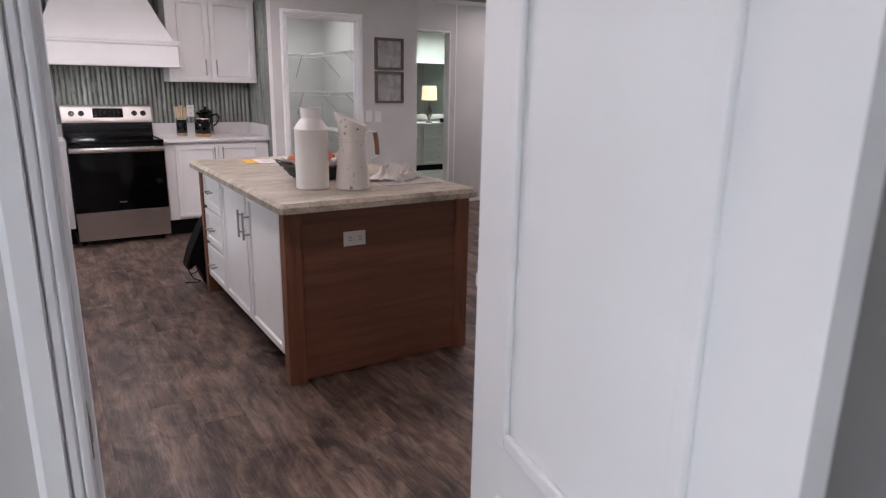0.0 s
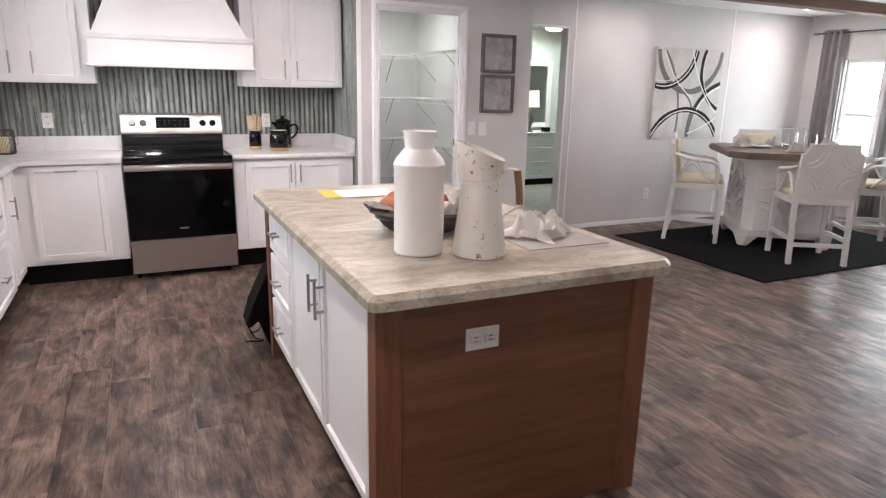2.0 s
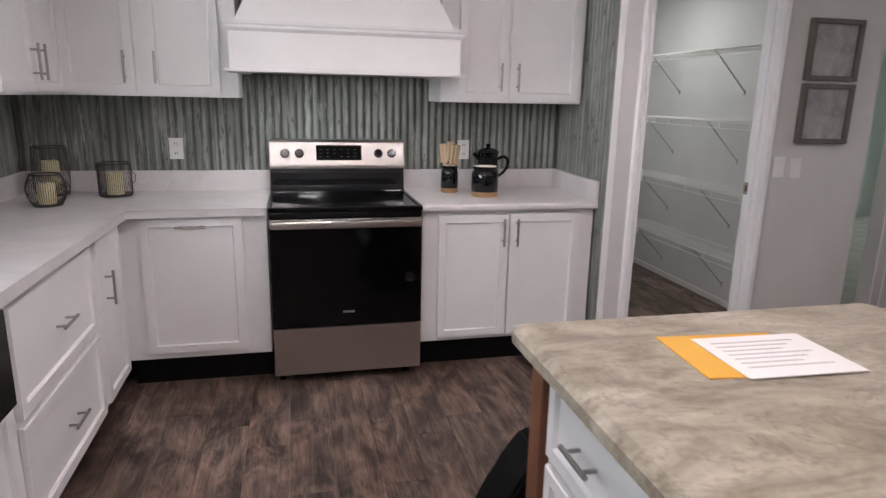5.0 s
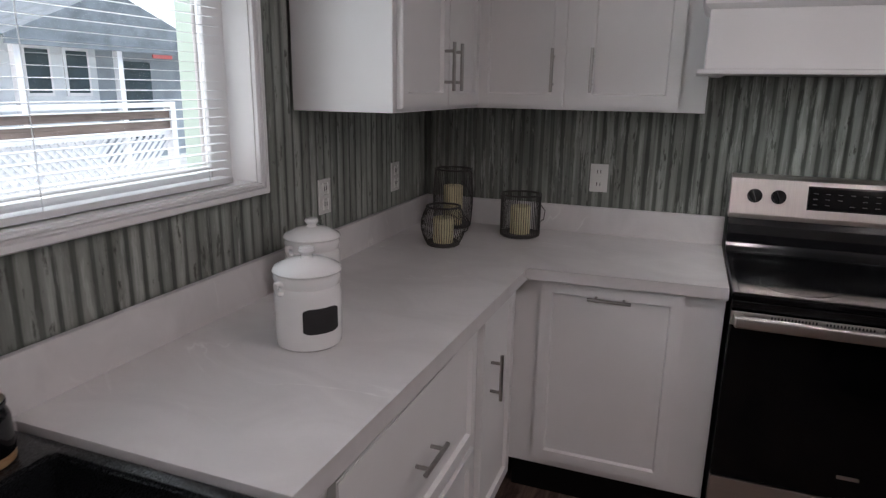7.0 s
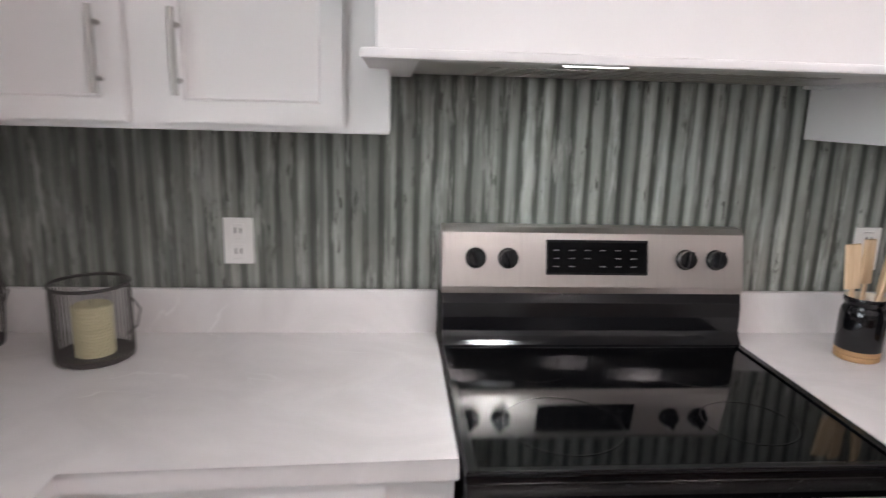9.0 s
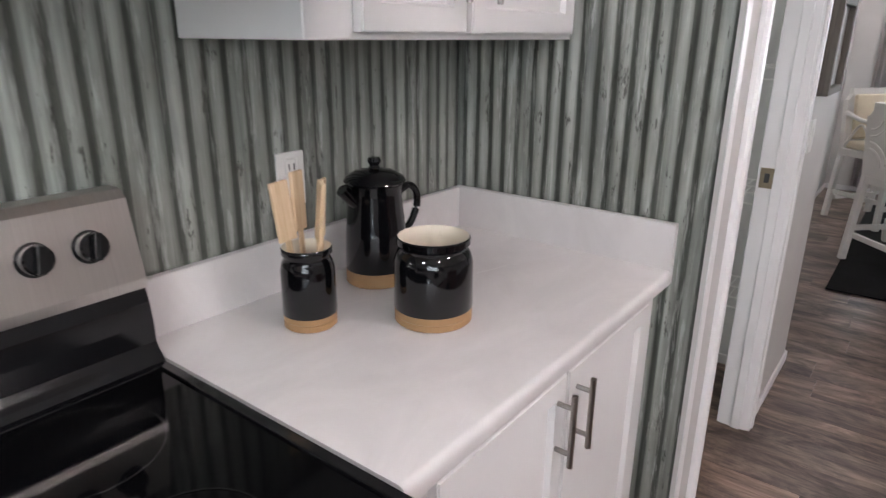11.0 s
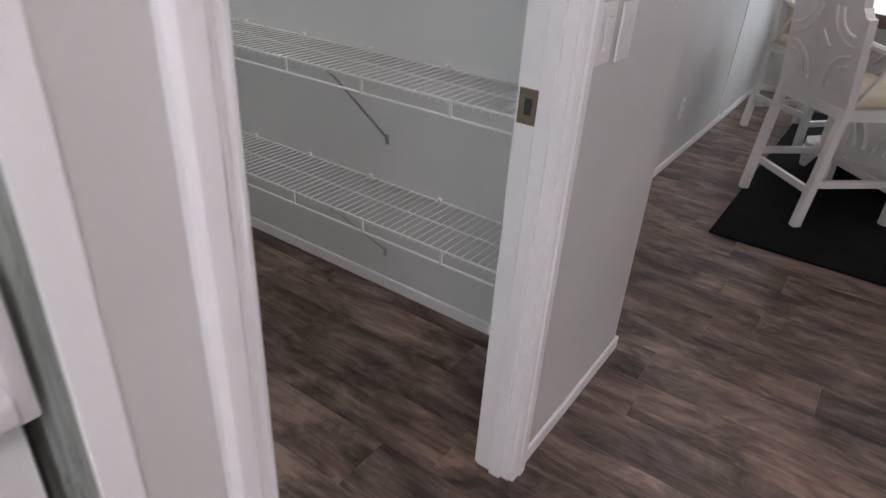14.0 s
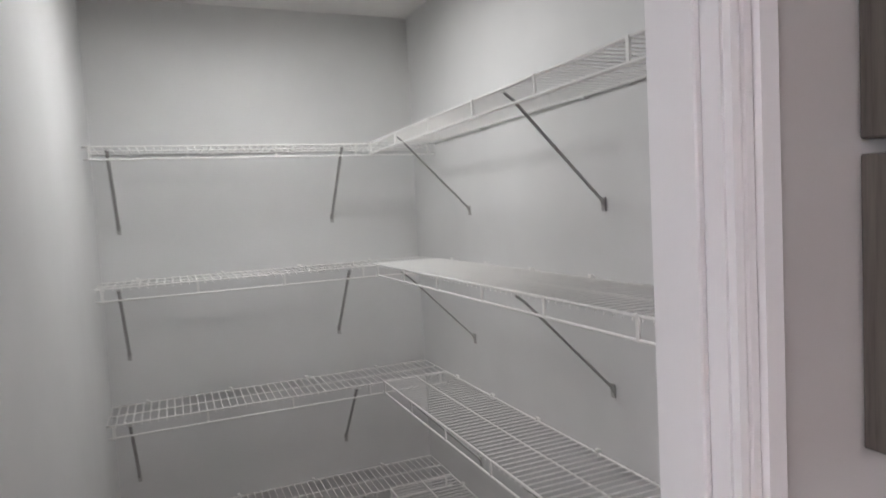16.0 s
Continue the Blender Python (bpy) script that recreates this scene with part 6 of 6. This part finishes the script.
for x in (0.04, SW - 0.1):
    for y in (0.02, SD - 0.09):
        part("foot", boxes(((x, y, 0), (x + 0.06, y + 0.055, 0.1)), bevel=0.006), M_HUTCH, hut)
part("side_panel", shaker(SD - 0.12, 0.66, 0.012, 0.05, 0.006), M_HUTCH, hut, m=pose(0.022, SD - 0.07, 0.15, 0, 0, -90))
for k in range(3):
    dr = part("door", shaker(0.38, 0.68, 0.016, 0.06), M_HUTCH, hut, m=pose(0.06 + 0.395 * (k + 1) - 0.015, SD - 0.012, 0.14, 0, 0, 180))
    part("knob", lathe([(0, 0.03), (0.012, 0.028), (0.014, 0.02), (0.006, 0.01), (0.006, 0), (0, 0)], 16), M_GREYWOOD, dr, m=pose(0.05, 0, 0.4, 90, 0, 0), smooth=True)
SZ = ST + 0.0012
tray = thing("slate_board", "black slate serving board on the sideboard", "tray", pose(1.531, 0.873, SZ, 0, 0, -14.7))
part("board", boxes(((-0.12, -0.075, 0), (0.2, 0.07, 0.012)), bevel=0.003), M_GLAZE, tray)
gr = thing("grape_bunch", "bunch of dark purple grapes on the slate board", "fruit", pose(1.545, 0.93, SZ + 0.0125))
rng = random.Random(4)
sphere = lathe([(0, -0.0135)] + [(0.0135 * math.cos(radians(a)), 0.0135 * math.sin(radians(a))) for a in range(-60, 61, 30)] + [(0, 0.0135)], 10)
g_me = finish(sphere, "grape", M_GRAPE, True)
for k in range(51):
    lay = k % 3
    part("grape", g_me, M_GRAPE, gr, m=pose(rng.uniform(-0.085, 0.11) * (1 - lay * 0.2), rng.uniform(-0.05, 0.05) * (1 - lay * 0.22), 0.0135 + lay * 0.019))
part("stem", tube([(-0.02, 0, 0.03), (0.03, 0.005, 0.055), (0.06, -0.01, 0.05)], 0.002, 5), M_HANDLE_WOOD, gr)
solid("cheese_wedge", boxes(((-0.055, -0.03, 0), (0.075, 0.03, 0.036)), bevel=0.004), M_CHEESE, "orange cheese block on the slate board", "cheese", pose(1.50, 0.862, SZ + 0.0125, 0, 0, -14))

# ---- bedroom seen through the doorway ----
chest = thing("dresser", "white painted dresser with drawers in the bedroom", "dresser", pose(5.0, 9.02, 0.008))
part("body", boxes(((0, 0.02, 0.1), (1.45, 0.5, 0.78)), bevel=0.004), M_CAB, chest)
part("top", boxes(((-0.02, 0, 0.78), (1.47, 0.52, 0.81)), bevel=0.006), M_CAB, chest)
for k in range(3):
    for j in range(2):
        dr = part("drawer", shaker(0.69, 0.2, 0.018, 0.03, 0.005), M_CAB, chest, m=pose(0.025 + 0.71 * j, 0.0, 0.125 + 0.215 * k))
        part("knob", lathe([(0, 0.025), (0.012, 0.022), (0.006, 0.01), (0.006, 0), (0, 0)], 12), M_NICKEL, dr, m=pose(0.32, 0, 0.1, 90, 0, 0))
# the dark gap under the dresser is built as a black block
part("plinth", boxes(((0.04, 0.05, 0), (1.41, 0.48, 0.1))), M_TOE, chest)
mir = thing("mirror", "tall white framed mirror above the dresser", "mirror", pose(5.92, 9.598, 1.38))
for a, b_ in (((-0.65, -0.52), (-0.57, 0.52)), ((0.57, -0.52), (0.65, 0.52)), ((-0.57, 0.44), (0.57, 0.52)), ((-0.57, -0.52), (0.57, -0.44))):
    part("frame_bar", boxes(((a[0], -0.035, a[1]), (b_[0], 0, b_[1])), bevel=0.008), M_TRIM, mir)
part("glass", boxes(((-0.57, -0.014, -0.44), (0.57, -0.008, 0.44))), M_MIRROR, mir, "mirror glass")
lamp = thing("table_lamp", "table lamp with a glowing cream drum shade", "lamp", pose(5.95, 9.2, 0.8185))
part("base", lathe([(0, 0), (0.06, 0), (0.06, 0.015), (0.02, 0.03), (0.018, 0.06), (0.05, 0.13), (0.055, 0.18), (0.03, 0.26), (0.012, 0.3), (0.01, 0.4), (0, 0.4)], 28), M_NICKEL, lamp, smooth=True)
part("shade", lathe([(0.135, 0.38), (0.12, 0.62), (0.118, 0.62), (0.133, 0.38)], 32), M_SHADE_ON, lamp, "glowing cream shade", smooth=True)
box_k = thing("small_box", "small black box on the dresser", "box", pose(6.22, 9.15, 0.8185))
part("case", boxes(((-0.06, -0.04, 0), (0.06, 0.04, 0.07)), bevel=0.006), M_GLAZE, box_k)

# ---- outside the kitchen window ----
solid("ground", boxes(((-80, -60, -0.75), (70, 80, -0.7))), M_CONCRETE, "pale gravel yard", "ground", kind="structure")
solid("backdrop", boxes(((-75, -70, -0.7), (-74, 110, 60))), M_BACKDROP, "white overcast sky beyond the yard", "sky", kind="structure")
solid("backdrop", boxes(((15, -8, -0.7), (15.2, 18, 9))), M_BACKDROP, "white overcast sky outside the dining windows", "sky", kind="structure")
house = thing("neighbour_house", "white and grey neighbouring house with a gabled porch roof", "house", pose(-14.8, 0, -0.7))
part("wall", boxes(((-7, 2.0, 0), (0, 17.0, 3.25))), M_SIDING, house)
part("wall", boxes(((-7, 17.0, 0), (-0.4, 23.0, 3.2))), M_GREYSIDE, house, "grey siding")
bm = bmesh.new()
pts = [bm.verts.new(p) for p in ((0.5, 1.5, 3.2), (0.5, 21.5, 3.2), (-3.5, 21.5, 4.3), (-3.5, 1.5, 4.3), (-7.5, 1.5, 3.2), (-7.5, 21.5, 3.2))]
bm.faces.new((pts[0], pts[1], pts[2], pts[3]))
bm.faces.new((pts[4], pts[3], pts[2], pts[5]))
bm.faces.new((pts[0], pts[3], pts[4]))
bm.faces.new((pts[1], pts[5], pts[2]))
part("roof", bm, M_ROOF, house)
bm = bmesh.new()
pts = [bm.verts.new(p) for p in ((0.9, 13.9, 3.2), (0.9, 20.6, 3.2), (0.9, 16.9, 4.5), (-3.5, 16.9, 4.5), (-3.5, 13.9, 3.2), (-3.5, 20.6, 3.2))]
bm.faces.new((pts[0], pts[1], pts[2]))
bm.faces.new((pts[0], pts[2], pts[3], pts[4]))
bm.faces.new((pts[1], pts[5], pts[3], pts[2]))
part("porch_gable", bm, M_ROOF, house)
part("fascia", boxes(((0.88, 13.9, 3.0), (0.95, 20.6, 3.2))), M_ROOF, house)
for y in (14.2, 17.0, 20.2):
    part("porch_post", boxes(((0.7, y - 0.08, 0), (0.86, y + 0.08, 3.2))), M_TRIM, house)
for y0 in (9.2, 12.3, 14.9, 16.0):
    w = part("window", boxes(((0.0, y0, 1.85), (0.05, y0 + 0.75, 3.05))), M_TRIM, house)
    part("dark_glass", boxes(((0.05, y0 + 0.08, 1.93), (0.07, y0 + 0.67, 2.97))), M_DARKWIN, w)
part("dark_doorway", boxes(((-0.39, 18.2, 0.6), (-0.34, 19.2, 2.8))), M_DARKWIN, house)
part("sign", boxes(((0.96, 18.0, 2.87), (1.0, 18.7, 2.97))), M_REDSIGN, house)
fence = thing("lattice_fence", "white lattice deck skirting with a brown rail band", "fence", pose(-6.8, 2.1, -0.7))
for y in (0.0, 3.0, 6.0, 9.0):
    part("post", boxes(((-0.06, y - 0.05, 0), (0.06, y + 0.05, 1.95))), M_TRIM, fence)
part("rail", boxes(((-0.03, 0.05, 1.5), (0.03, 8.95, 1.56))), M_TRIM, fence)
part("rail", boxes(((-0.03, 0.05, 1.58), (0.03, 8.95, 1.70))), M_DECK, fence, "brown deck rail")
part("rail", boxes(((-0.03, 0.05, 1.73), (0.03, 8.95, 1.84))), M_DECK, fence, "brown deck rail")
part("rail", boxes(((-0.07, 0.05, 1.88), (0.07, 8.95, 1.94))), M_TRIM, fence)
me = finish(boxes(((-0.006, -0.022, -1.06), (0.006, 0.022, 1.06))), "lath", M_TRIM)
for s in (-1, 1):
    for k in range(66):
        part("lath", me, M_TRIM, fence, m=pose(0.007 * s, 0.8 + k * 0.115, 0.75, 45 * s, 0, 0))
post = thing("porch_column", "pale green-white porch column with a red tag", "column", pose(-2.5, 6.85, -0.7))
part("shaft", boxes(((-0.08, -0.08, 0), (0.08, 0.08, 3.4)), bevel=0.01), M_COLUMN, post)
part("tag", boxes(((0.081, -0.07, 1.70), (0.09, 0.07, 1.78))), M_REDSIGN, post)

# ---- floor planks ----
PWD, PLN, GAP = 0.178, 1.22, 0.0006


def plank_mesh(w, ln):
    bm = bmesh.new()
    lo = [bm.verts.new((x, y, -0.02)) for x, y in ((0, 0), (w, 0), (w, ln), (0, ln))]
    mi = [bm.verts.new((x, y, -0.0006)) for x, y in ((0, 0), (w, 0), (w, ln), (0, ln))]
    hi = [bm.verts.new((x, y, 0.0)) for x, y in ((0.0007, 0.0007), (w - 0.0007, 0.0007), (w - 0.0007, ln - 0.0007), (0.0007, ln - 0.0007))]
    for p, q in ((lo, mi), (mi, hi)):
        for i in range(4):
            j = (i + 1) % 4
            bm.faces.new((p[i], p[j], q[j], q[i]))
    bm.faces.new(hi)
    return bm


floor = thing("floor", "dark weathered brown wood-look plank floor", "floor")
tagged(floor, kind="structure")
plank_me = finish(plank_mesh(PWD - GAP, PLN - GAP), "plank", M_PLANK)
far_v, far_f = [], []
rng = random.Random(11)
x, col = -1.36, 0
while x < 8.0:
    y = -2.36 - PLN * rng.random()
    while y < 8.0:
        if not (x > 3.5 and y > DY):
            if x < 4.2 and -1.2 < y < 6.9:
                part("plank", plank_me, M_PLANK, floor, m=pose(x, y, 0))
            else:
                n = len(far_v)
                w, ln = PWD - GAP, PLN - GAP
                far_v += [(x, y, -0.0005), (x + w, y, -0.0005), (x + w, y + ln, -0.0005), (x, y + ln, -0.0005), (x, y, -0.02), (x + w, y, -0.02), (x + w, y + ln, -0.02), (x, y + ln, -0.02)]
                far_f += [(n, n + 1, n + 2, n + 3), (n, n + 4, n + 5, n + 1), (n + 1, n + 5, n + 6, n + 2), (n + 2, n + 6, n + 7, n + 3), (n + 3, n + 7, n + 4, n)]
        y += PLN
    x += PWD
me = bpy.data.meshes.new("far_planks")
me.from_pydata(far_v, [], far_f)
me.materials.append(M_PLANK_FAR)
tagged(part("far_planks", me, M_PLANK_FAR, floor), kind="stuff")
